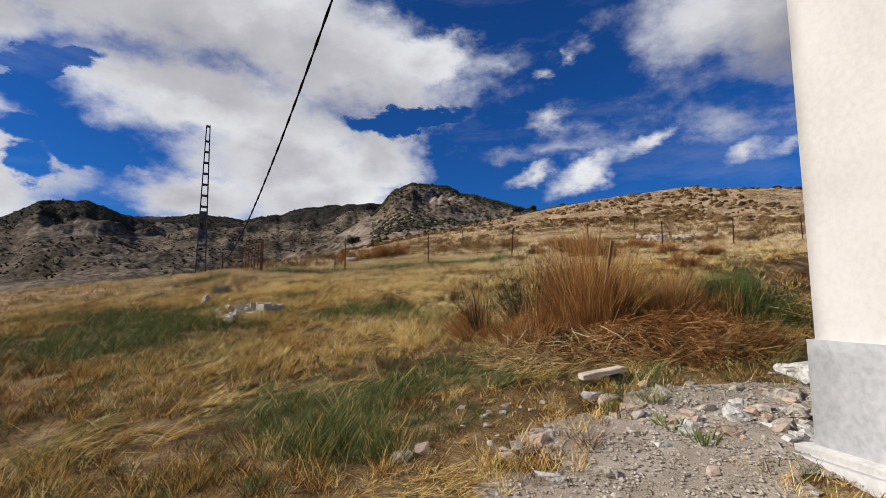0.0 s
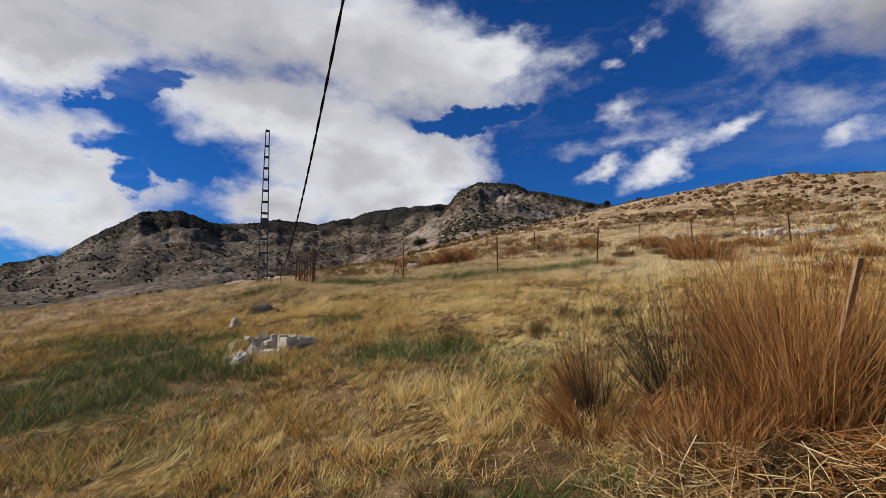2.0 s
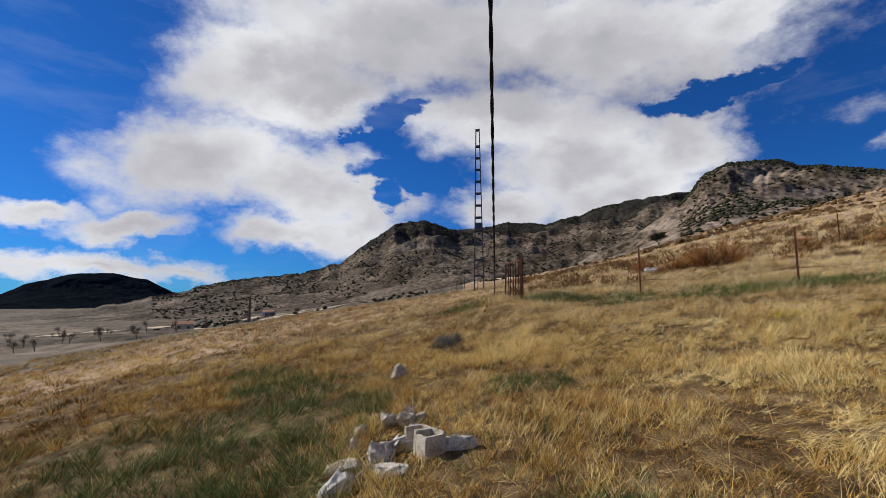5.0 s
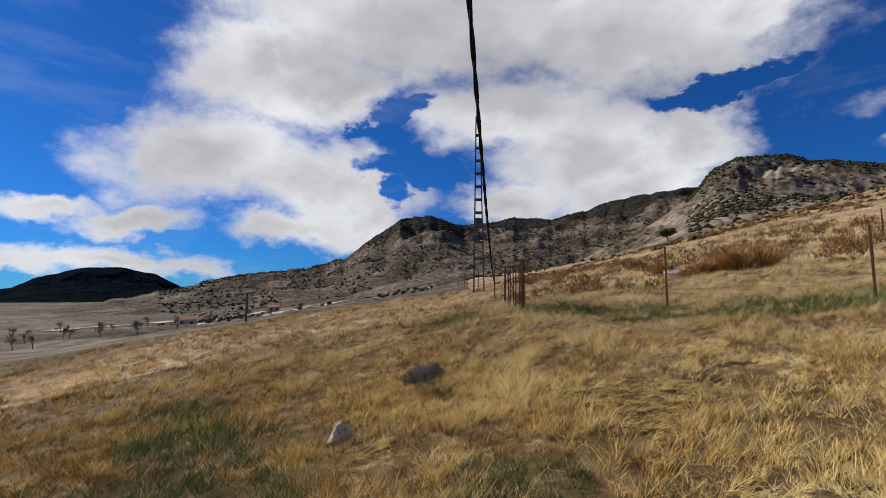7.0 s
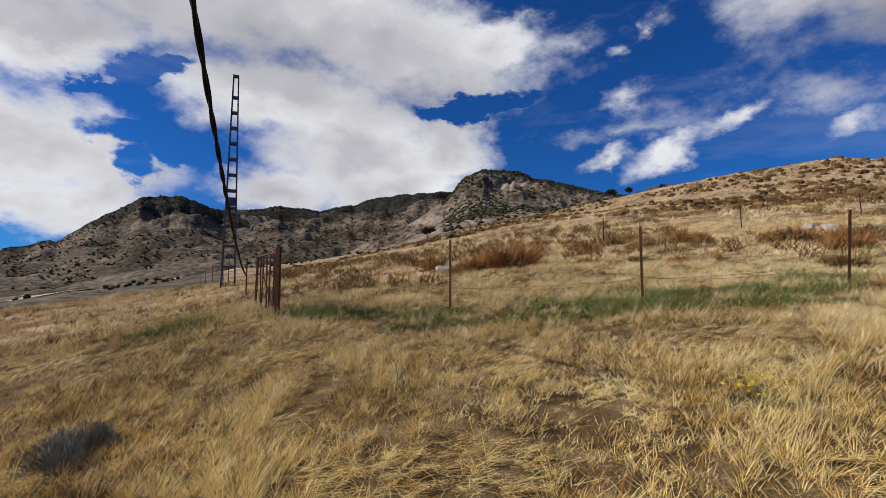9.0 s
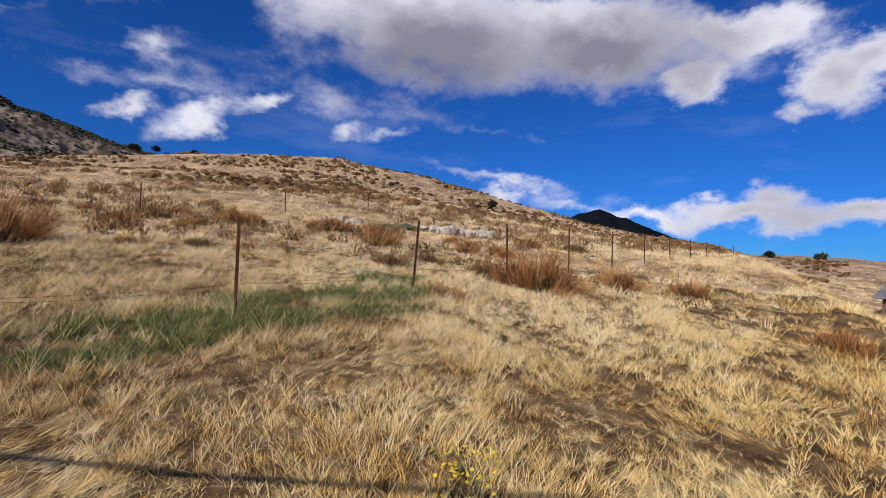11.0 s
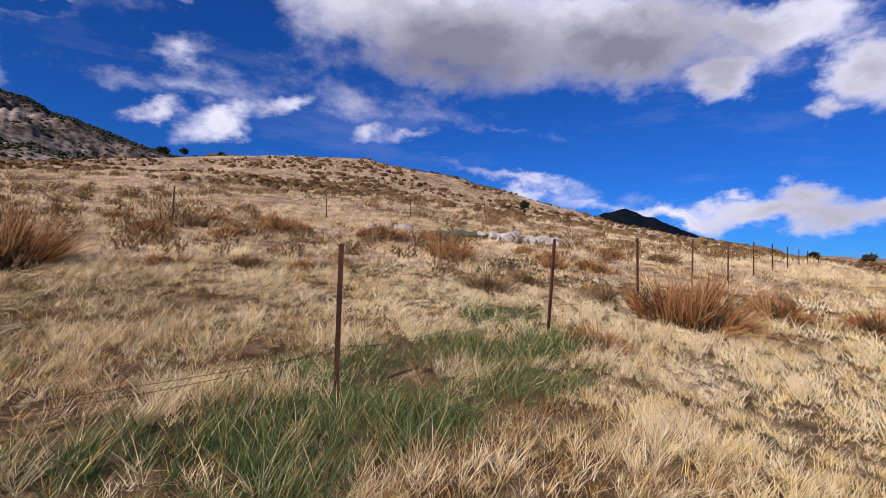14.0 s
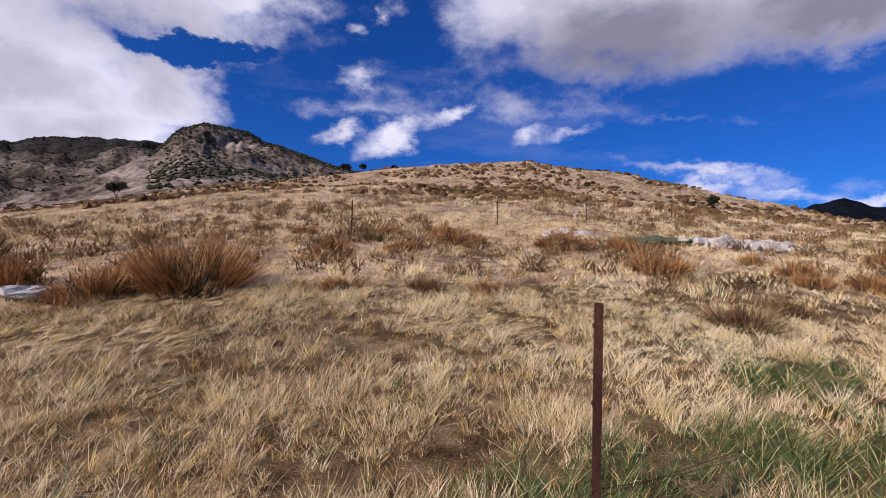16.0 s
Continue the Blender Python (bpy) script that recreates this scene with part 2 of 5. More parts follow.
M_HILL = material("hill_grass", ((0.09, 0.058, 0.033), (0.24, 0.16, 0.095), (0.38, 0.265, 0.16), (0.48, 0.36, 0.23)), 0.25, 2.2, 0.95, 0.8, contrast=1.6, bump_size=0.25)
M_FIELD = material("ploughed_field", ((0.04, 0.034, 0.025), (0.085, 0.07, 0.05), (0.14, 0.112, 0.08), (0.23, 0.18, 0.13)), 0.015, 0.25, 0.95, 0.4, contrast=1.8, bump_size=0.2)
M_GRAVEL = material("gravel_soil", ((0.20, 0.155, 0.115), (0.34, 0.285, 0.225), (0.47, 0.42, 0.355)), 3.5, 90, 0.95, 0.6)
M_ROCK = material("limestone", ((0.17, 0.14, 0.10), (0.38, 0.335, 0.27), (0.52, 0.47, 0.40)), 9, 45, 0.9, 0.8, random_value=0.25, contrast=1.6)
M_WHITE_ROCK = material("white_stone", ((0.24, 0.21, 0.17), (0.48, 0.455, 0.41), (0.62, 0.60, 0.56)), 9, 50, 0.9, 0.8, random_value=0.2, contrast=1.6)
M_RED_ROCK = material("reddish_stone", ((0.30, 0.19, 0.13), (0.47, 0.34, 0.25), (0.58, 0.46, 0.36)), 7, 50, 0.9, 0.6, random_value=0.25)
# rock of west mountain and ridge, darkened in colour for the cloud shade there
M_CLIFF = material("cloud_shaded_rock", ((0.035, 0.026, 0.016), (0.065, 0.05, 0.035), (0.12, 0.094, 0.068), (0.22, 0.175, 0.13)), 0.02, 0.2, 0.95, 0.9, contrast=1.7, bump_size=2.0)
M_CRAG = material("pale_crag_rock", ((0.035, 0.026, 0.016), (0.10, 0.077, 0.055), (0.19, 0.147, 0.11), (0.33, 0.265, 0.205)), 0.02, 0.2, 0.95, 0.9, contrast=1.7, bump_size=2.0)
# near-black blue: the cloud shade over the far mountain is in this colour
M_SHADED_FOREST = material("cloud_shaded_wooded_slope", ((0.003, 0.005, 0.008), (0.007, 0.010, 0.014), (0.016, 0.019, 0.024)), 0.01, 0.08, 0.95, 0.7, bump_size=3.0)
M_SHADED_FOREST.node_tree.nodes["Principled BSDF"].inputs["Specular IOR Level"].default_value = 0.0
M_CREST = material("dark_crest", ((0.010, 0.009, 0.008), (0.024, 0.021, 0.017), (0.055, 0.047, 0.036)), 0.05, 0.4, 0.95, 0.8, contrast=1.5, bump_size=1.5)
M_DARKSCRUB = material("dark_bush", ((0.014, 0.016, 0.009), (0.04, 0.042, 0.022), (0.085, 0.08, 0.045)), 0.3, 3, 0.9, 0.3)
M_RENDER = material("cream_render", ((0.55, 0.52, 0.475), (0.61, 0.58, 0.54), (0.64, 0.615, 0.575)), 1.2, 26, 0.9, 0.35, bump_size=0.008)
M_CEMENT = material("grey_cement", ((0.30, 0.30, 0.30), (0.43, 0.43, 0.43), (0.54, 0.54, 0.53)), 1.6, 22, 0.9, 0.35, bump_size=0.008)
M_APRON = material("pale_cement", ((0.46, 0.44, 0.42), (0.60, 0.58, 0.55), (0.68, 0.66, 0.63)), 2, 30, 0.9, 0.4, bump_size=0.008)
M_RUSTMETAL = material("rusted_iron", ((0.03, 0.014, 0.009), (0.085, 0.034, 0.018), (0.16, 0.07, 0.035)), 8, 90, 0.85, 0.4, 0.3, bump_size=0.003)
M_STEEL = material("weathered_steel", ((0.035, 0.038, 0.045), (0.075, 0.08, 0.09), (0.13, 0.13, 0.14)), 3, 40, 0.6, 0.2, 0.5, bump_size=0.003)
M_CABLE = material("black_cable", ((0.008, 0.008, 0.009), (0.022, 0.022, 0.024)), 5, 60, 0.6, 0.2, bump_size=0.002)
M_WOOD = material("bleached_wood", ((0.36, 0.29, 0.20), (0.58, 0.50, 0.39), (0.70, 0.64, 0.54)), 3, 60, 0.85, 0.4, bump_size=0.003)
M_STAKE = material("tan_wood", ((0.18, 0.11, 0.055), (0.34, 0.23, 0.12), (0.48, 0.35, 0.20)), 3, 60, 0.85, 0.4, bump_size=0.003)
M_BARK = material("bark", ((0.05, 0.038, 0.028), (0.11, 0.085, 0.065), (0.18, 0.14, 0.11)), 5, 40, 0.95, 0.4)
M_ROOF = material("fibre_cement_roof", ((0.10, 0.10, 0.10), (0.17, 0.17, 0.17), (0.24, 0.235, 0.23)), 0.8, 12, 0.9, 0.3)
M_TRACK = material("pale_dirt", ((0.42, 0.33, 0.22), (0.55, 0.45, 0.32), (0.64, 0.54, 0.40)), 0.3, 3, 0.95, 0.3)
M_TILE = material("clay_tile", ((0.26, 0.13, 0.08), (0.40, 0.22, 0.14), (0.48, 0.30, 0.2)), 1, 12, 0.9, 0.3)
M_NET = material("green_net", ((0.09, 0.12, 0.06), (0.16, 0.20, 0.11), (0.26, 0.27, 0.16)), 2, 20, 0.8, 0.3)
M_FLOWER = material("yellow_petals", ((0.5, 0.36, 0.02), (0.75, 0.6, 0.05)), 5, 30, 0.7, 0)

# ---- terrain shape ----
OX, OY, OZ = -2.0, 9.0, 2.9          # middle of the walk, at eye height
AZ_KNOTS = (-110, -77, -60, -45, -30, -14, 0, 12, 30, 45, 60, 75, 92, 120)
# elevation angles of the land, seen from the middle of the walk, at five distances
LAND = {
    66: (-4.6, -4.9, -2.9, -1.3, 0.8, 4.6, 7.8, 9.0, 9.3, 7.4, 4.6, 2.4, 0.3, -1.5),
    125: (-4.4, -4.3, -2.9, -1.0, 1.4, 4.8, 7.9, 9.75, 11.65, 8.95, 5.15, 2.0, 0.9, -1.0),
    350: (-2.9, -2.6, -2.0, 0.0, 2.2, 4.0, 6.0, 7.0, 8.0, 6.0, 4.0, 2.0, 1.4, 0.2),
    1500: (-0.9, -0.8, -0.6, 0.3, 0.8, 1.0, 1.0, 1.0, 1.0, 1.0, 1.0, 1.0, 0.9, 0.0),
    5000: (-0.1, -0.1, -0.1, 0.0, 0.0, 0.0, 0.0, 0.0, 0.0, 0.0, 0.0, 0.0, 0.0, -0.1),
}


def sstep(a, b, v):
    v = np.clip((v - a) / (b - a), 0, 1)
    return v * v * (3 - 2 * v)


LATTICE = np.random.RandomState(7).uniform(-1, 1, (32, 256, 256))


def wave_noise(x, y, scale, seed):
    """Smooth two-dimensional noise between about -1 and 1, from a lattice of random values."""
    table = LATTICE[seed % 32]
    u, v = np.asarray(x) / scale, np.asarray(y) / scale
    i, j = np.floor(u).astype(int), np.floor(v).astype(int)
    fu, fv = u - i, v - j
    fu, fv = fu * fu * (3 - 2 * fu), fv * fv * (3 - 2 * fv)
    a, b = table[i % 256, j % 256], table[(i + 1) % 256, j % 256]
    c, d = table[i % 256, (j + 1) % 256], table[(i + 1) % 256, (j + 1) % 256]
    return (a * (1 - fu) + b * fu) * (1 - fv) + (c * (1 - fu) + d * fu) * fv


def fractal(x, y, scale, seed, octaves=4):
    return sum(wave_noise(x, y, scale / 2 ** k, seed + k) / 2 ** k for k in range(octaves))


def near_slope(x, y):
    return 0.05 + 0.055 * x + 0.155 * y + 0.13 * sstep(3, 9, y) - 0.045 * np.clip(-x - 3, 0, 14)


def land(x, y):
    """The height of the ground at (x, y)."""
    x, y = np.asarray(x, float), np.asarray(y, float)
    dx, dy = x - OX, y - OY
    r = np.maximum(np.hypot(dx, dy), 1e-3)
    az = np.degrees(np.arctan2(dx, dy))
    rings = sorted(LAND)
    far = [OZ + d * np.tan(np.radians(np.interp(az, AZ_KNOTS, LAND[d]))) for d in rings]
    side = sstep(110, 150, np.abs(az))
    flat = [OZ - 1.5 + d * np.tan(np.radians(e)) for d, e in zip(rings, (-4.5, -3.5, -2, -0.6, -0.1))]
    far = [f * (1 - side) + g * side for f, g in zip(far, flat)]
    level = OZ - 1.4 + (far[0] - OZ + 1.4) * np.minimum(r / rings[0], 1)
    for k in range(len(rings) - 1):
        level = level + (far[k + 1] - far[k]) * sstep(math.log(rings[k]), math.log(rings[k + 1]), np.log(r))
    w = sstep(math.log(20), math.log(66), np.log(r))
    z = near_slope(x, y) * (1 - w) + level * w
    # the bank on the east side, above the barn
    d = (x - 8.83) * 0.34 - (y - 12.33) * 0.94
    z = z + 0.12 * np.exp(-((d + 0.4) / 0.6) ** 2) * sstep(5, 9, x) * (1 - sstep(30, 60, r))
    z = z - 2.6 * sstep(0, 3.5, d) * sstep(4, 10, x) * (1 - sstep(60, 120, r))
    # the rise on which the gate stands
    z = z + 0.24 * np.exp(-((x + 7.6) / 3.0) ** 2 - ((y - 18.2) / 2.0) ** 2)
    z = z + 0.035 * fractal(x, y, 2.2, 11, 2) * (1 - sstep(20, 40, r))
    z = z + fractal(x, y, 14, 21, 3) * 0.008 * np.clip(r, 0, 130) * sstep(18, 60, r)
    return z


# ---- builders ----
def part(name, bm, mat, parent=None, label="", smooth=False):
    me = bpy.data.meshes.new(name)
    bm.to_mesh(me)
    bm.free()
    if smooth:
        me.polygons.foreach_set("use_smooth", [True] * len(me.polygons))
    me.materials.append(mat)
    ob = new(name, me)
    ob.parent = parent
    if label:
        ob["label"] = label
    return ob


def empty(name, x, y, z, rz=0.0):
    ob = new(name)
    ob.empty_display_size = 0.1
    ob.matrix_world = pose(x, y, z, 0, 0, rz)
    return ob


def raw_mesh(name, verts, faces, mat, tone=None, smooth=False):
    """One mesh from arrays: verts (n, 3), faces (m, 3 or 4)."""
    me = bpy.data.meshes.new(name)
    k = faces.shape[1]
    me.vertices.add(len(verts))
    me.vertices.foreach_set("co", np.ascontiguousarray(verts, np.float32).ravel())
    me.loops.add(faces.size)
    me.loops.foreach_set("vertex_index", np.ascontiguousarray(faces, np.int32).ravel())
    me.polygons.add(len(faces))
    me.polygons.foreach_set("loop_start", np.arange(0, faces.size, k, dtype=np.int32))
    me.polygons.foreach_set("use_smooth", np.full(len(faces), smooth))
    if tone is not None:
        a = me.attributes.new("tone", "FLOAT", "POINT")
        a.data.foreach_set("value", np.ascontiguousarray(tone, np.float32))
    me.materials.append(mat)
    me.update(calc_edges=True)
    return new(name, me)


def lathe_bar(bm, p, q, w, d=None, turn=None):
    """A square bar of width w and depth d from p to q, added to bm."""
    p, q = Vector(p), Vector(q)
    d = d or w
    axis = (q - p).normalized()
    side = axis.cross(Vector((0, 0, 1)) if abs(axis.z) < 0.9 else Vector(turn or (0, 1, 0))).normalized()
    up = axis.cross(side)
    ring = [[bm.verts.new(c + side * (sx * w / 2) + up * (sy * d / 2)) for sx, sy in ((-1, -1), (1, -1), (1, 1), (-1, 1))] for c in (p, q)]
    for i in range(4):
        j = (i + 1) % 4
        bm.faces.new((ring[0][i], ring[0][j], ring[1][j], ring[1][i]))
    bm.faces.new(ring[0][::-1])
    bm.faces.new(ring[1])


def box(bm, x0, y0, z0, x1, y1, z1, bevel=0.0):
    made = bmesh.ops.create_cube(bm, size=1, matrix=Matrix.Translation(((x0 + x1) / 2, (y0 + y1) / 2, (z0 + z1) / 2)) @ Matrix.Diagonal((x1 - x0, y1 - y0, z1 - z0, 1)))
    if bevel:
        edges = {e for v in made["verts"] for e in v.link_edges}
        bmesh.ops.bevel(bm, geom=list(edges), offset=bevel, segments=2, affect="EDGES")


def h(x, y):
    return float(land(x, y))


# ---- ground ----
def polar_sheet(name, az, radii, mat, height, smooth=True, closed=False):
    a, r = np.meshgrid(np.radians(az), radii, indexing="ij")
    x, y = OX + r * np.sin(a), OY + r * np.cos(a)
    v = np.stack((x, y, height(x, y, a, r)), -1).reshape(-1, 3)
    na, nr = len(az), len(radii)
    i, j = np.meshgrid(np.arange(na if closed else na - 1), np.arange(nr - 1), indexing="ij")
    i2 = (i + 1) % na
    f = np.stack((i * nr + j, i * nr + j + 1, i2 * nr + j + 1, i2 * nr + j), -1).reshape(-1, 4)
    return raw_mesh(name, v, f, mat, smooth=smooth)


radii = np.concatenate(([0.02], np.geomspace(0.4, 30, 210), np.geomspace(31, 160, 80), np.geomspace(165, 4900, 45)))
ground = polar_sheet("ground", np.arange(0, 360, 0.75), radii, M_SOIL, lambda x, y, a, r: land(x, y), closed=True)
ground.data.materials.append(M_HILL)
ground.data.materials.append(M_FIELD)
co = np.empty(len(ground.data.vertices) * 3)
ground.data.vertices.foreach_get("co", co)
co = co.reshape(-1, 3)
quads = np.empty(len(ground.data.polygons) * 4, np.int32)
ground.data.polygons.foreach_get("vertices", quads)
mid_x, mid_y = co[quads.reshape(-1, 4)].mean(1)[:, :2].T
mid_r, mid_a = np.hypot(mid_x - OX, mid_y - OY), np.degrees(np.arctan2(mid_x - OX, mid_y - OY))
sheet = np.where(mid_r > 15, 1, 0)
sheet = np.where((mid_r > 24 + 4 * fractal(mid_x, mid_y, 12, 2)) & ((mid_a < -33) | (mid_a > 100)) | (mid_r > 420), 2, sheet)
ground.data.polygons.foreach_set("material_index", sheet.astype(np.int32))
tagged(ground, "dry hillside ground of straw and pale soil", "ground", kind="structure")


# ---- mountains ----
def mountain(name, label, knots, crest, foot, mat, rough=1.0, cliff=0.0, seed=3, step=0.12, cap=()):
    """A range: knots are (azimuth, elevation) of its crest line, crest and foot the distances from the walk."""
    ka, ke = [k[0] for k in knots], [k[1] for k in knots]
    az = np.arange(ka[0], ka[-1], step)
    rr = np.concatenate((np.linspace(foot, crest, 70), np.linspace(crest * 1.01, crest * 1.5, 25)))

    def height(x, y, a, r):
        deg = np.degrees(a)
        el = np.interp(deg, ka, ke)
        el = el + 0.10 * rough * fractal(deg * 8, deg * 0 + seed * 9, 9, seed, 5)
        top = OZ + crest * np.tan(np.radians(el))
        low = land(x, y) - 3
        u = np.clip((r - foot) / (crest - foot), 0, 1)
        ridge = 1 - np.abs(fractal(x, y, 95, seed + 5, 5))
        rise = (1 - cliff) * u ** 1.25 + cliff * (0.62 * u + 0.38 * sstep(0.70, 0.86, u + 0.13 * fractal(x, y, 55, seed + 2, 5)))
        z = low + np.maximum(top - low, 0) * rise
        bumps = (fractal(x, y, 60, seed + 9, 5) * 0.05 + (ridge - 0.6) * 0.085) * np.maximum(top - low, 0) * rough
        z = z + bumps * np.sin(np.pi * np.clip(u, 0, 1) ** 0.8)
        past = np.clip((r - crest) / (crest * 0.5), 0, 1)
        return z - past * (top - low) * 1.1

    ob = polar_sheet(name, az, rr, mat, height, smooth=True)
    # darker material near the crest, with a ragged lower edge
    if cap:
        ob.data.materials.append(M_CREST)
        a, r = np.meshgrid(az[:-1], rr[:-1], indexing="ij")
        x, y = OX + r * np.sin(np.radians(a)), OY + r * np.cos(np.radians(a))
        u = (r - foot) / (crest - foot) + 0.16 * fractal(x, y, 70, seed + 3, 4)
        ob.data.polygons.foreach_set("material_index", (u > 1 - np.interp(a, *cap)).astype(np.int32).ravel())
    tagged(ob, label, "mountain", kind="structure")
    return height


MOUNTAINS = []
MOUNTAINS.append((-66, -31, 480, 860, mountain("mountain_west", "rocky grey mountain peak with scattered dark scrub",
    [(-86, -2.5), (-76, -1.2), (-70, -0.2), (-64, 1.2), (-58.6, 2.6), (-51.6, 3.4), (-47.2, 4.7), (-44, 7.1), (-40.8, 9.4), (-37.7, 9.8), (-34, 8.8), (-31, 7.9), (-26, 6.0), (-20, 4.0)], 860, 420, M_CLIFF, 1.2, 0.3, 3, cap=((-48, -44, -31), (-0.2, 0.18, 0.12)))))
MOUNTAINS.append((-31, -6, 420, 980, mountain("mountain_ridge", "long grey rocky ridge with a darker band along its top",
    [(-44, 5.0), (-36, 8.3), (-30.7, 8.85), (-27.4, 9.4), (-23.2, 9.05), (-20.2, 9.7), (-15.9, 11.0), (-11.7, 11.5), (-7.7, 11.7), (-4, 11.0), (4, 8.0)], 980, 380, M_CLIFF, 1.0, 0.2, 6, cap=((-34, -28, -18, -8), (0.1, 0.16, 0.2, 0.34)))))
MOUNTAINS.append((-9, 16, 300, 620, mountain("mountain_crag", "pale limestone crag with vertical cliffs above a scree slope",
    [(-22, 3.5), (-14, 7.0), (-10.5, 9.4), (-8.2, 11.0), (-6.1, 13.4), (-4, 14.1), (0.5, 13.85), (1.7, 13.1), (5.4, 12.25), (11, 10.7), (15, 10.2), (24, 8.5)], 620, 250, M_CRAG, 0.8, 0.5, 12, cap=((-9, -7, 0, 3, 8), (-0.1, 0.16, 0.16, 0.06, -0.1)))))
mountain("mountain_far", "wooded table mountain, cloud shade put into its dark colour", [(-84, 0.2), (-80, 0.6), (-77.3, 0.9), (-75.9, 1.75), (-72.8, 2.8), (-69.3, 3.05), (-66.4, 2.45), (-64.1, 1.2), (-62, 0.3), (-58, -0.2)], 3000, 2300, M_SHADED_FOREST, 0.5, 0.25, 8, 0.1)
mountain("mountain_east", "dark pine-wooded hill behind the slope", [(54, 3.0), (57.5, 6.0), (59, 6.8), (61.2, 7.1), (64, 6.1), (68, 4.3), (73, 2.9), (80, 1.5)], 420, 260, M_SHADED_FOREST, 1.0, 0.0, 9, 0.15)


# ---- house at the start of the walk ----
def house():
    hx, hy, turn = 2.22, 3.0, 8.0
    base = empty("house", hx, hy, h(hx, hy), turn)
    tagged(base, "cream rendered rural house with a grey cement plinth", "house")
    bm = bmesh.new()
    box(bm, 0, -9, -0.6, 7, 0, 9.6)
    bmesh.ops.subdivide_edges(bm, edges=bm.edges[:], cuts=70, use_grid_fill=True)
    for v in bm.verts:
        v.co += Vector((1, 1, 0)) * 0.05 * noise.noise(v.co * 1.7) + Vector((0.6, 0.6, 0)) * (0.03 * noise.noise(v.co * 6) + 0.022 * noise.noise(v.co * 15))
    part("wall", bm, M_RENDER, base, smooth=True)
    top = 0.66
    bm = bmesh.new()
    box(bm, -0.03, -9.03, -0.6, 7.03, 0.03, top)
    bmesh.ops.subdivide_edges(bm, edges=bm.edges[:], cuts=14, use_grid_fill=True)
    for v in bm.verts:
        v.co += Vector((1, 1, 0.3)) * 0.022 * noise.noise(v.co * 2.3)
    part("plinth", bm, M_CEMENT, base, "grey cement plinth", smooth=True)
    bm = bmesh.new()
    box(bm, -0.16, -9.1, -0.6, 7.1, 0.12, 0.05, 0.04)
    bmesh.ops.subdivide_edges(bm, edges=bm.edges[:], cuts=8, use_grid_fill=True)
    for v in bm.verts:
        v.co += Vector((1, 1, 1)) * 0.03 * noise.noise(v.co * 3)
    part("footing", bm, M_APRON, base, "pale cement footing", smooth=True)
    bm = bmesh.new()
    box(bm, -0.3, -9.3, 9.6, 7.3, 0.3, 9.75, 0.03)
    part("roof", bm, M_TILE, base)


house()


# ---- pylon, cable ----
def pylon(x, y):
    z = h(x, y)
    top = 11.93
    ob = empty("lattice_pylon", x, y, z - 0.1, 30)
    tagged(ob, "slender dark steel lattice pylon without wires", "pylon")
    tall = top - z + 0.1
    wide = lambda v: 0.25 - 0.16 * v / tall

    for sx in (-1, 1):
        for sy in (-1, 1):
            bm = bmesh.new()
            for k in range(2):
                a, b = k * tall / 2, (k + 1) * tall / 2
                lathe_bar(bm, (sx * wide(a), sy * wide(a), a), (sx * wide(b), sy * wide(b), b), 0.05)
            part("leg", bm, M_STEEL, ob)
    levels = [0.9, 1.75, 2.55, 3.3, 4.0, 4.65, 5.3, 5.95, 6.6, 7.25, 7.9, tall - 0.05]
    for v in levels:
        w = wide(v)
        for a, b in (((-w, -w), (w, -w)), ((w, -w), (w, w)), ((w, w), (-w, w)), ((-w, w), (-w, -w))):
            bm = bmesh.new()
            lathe_bar(bm, (*a, v), (*b, v), 0.02, 0.075)
            part("batten", bm, M_STEEL, ob)
    bm = bmesh.new()
    box(bm, -0.2, -0.225, 3.35, 0.2, -0.205, 3.7)
    part("plate", bm, M_STEEL, ob)


pylon(-14.07, 27.6)


def cable():
    pts = [(-11.2 + 0.486 * s, 24.1 - 0.874 * s, 3.5 + 0.00755 * s * s) for s in np.linspace(0, 28.3, 60)]
    ob = empty("overhead_cable", *pts[0])
    tagged(ob, "thick twisted black overhead cable sagging towards a short post", "cable")
    inv = ob.matrix_world.inverted()
    cu = bpy.data.curves.new("strand", "CURVE")
    cu.dimensions, cu.bevel_depth, cu.bevel_resolution = "3D", 0.016, 2
    for k in range(2):
        sp = cu.splines.new("POLY")
        sub = [(-11.2 + 0.486 * s, 24.1 - 0.874 * s, 3.5 + 0.00755 * s * s) for s in np.linspace(0, 28.3, 500)]
        sp.points.add(len(sub) - 1)
        for i, p in enumerate(sub):
            a = i * 0.3 + k * math.pi
            q = inv @ (Vector(p) + Vector((0.011 * math.cos(a), 0.0, 0.011 * math.sin(a))))
            sp.points[i].co = (*q, 1)
    tmp = bpy.data.objects.new("tmp", cu)
    me = bpy.data.meshes.new_from_object(tmp)
    bpy.data.objects.remove(tmp)
    me.materials.clear()
    me.materials.append(M_CABLE)
    st = new("strand", me)
    st.parent = ob


cable()


# ---- fences and gate ----
def iron_post_mesh(tall):
    """A T-section iron post, foot in the ground, with three notches for wire."""
    bm = bmesh.new()
    box(bm, -0.02, -0.003, -0.35, 0.02, 0.003, tall)
    box(bm, -0.003, 0.003, -0.35, 0.003, 0.032, tall)
    for k in range(3):
        box(bm, -0.026, -0.006, tall * (0.35 + 0.28 * k), -0.018, 0.006, tall * (0.35 + 0.28 * k) + 0.02)
    me = bpy.data.meshes.new("post")
    bm.to_mesh(me)
    bm.free()
    me.materials.append(M_RUSTMETAL)
    return me


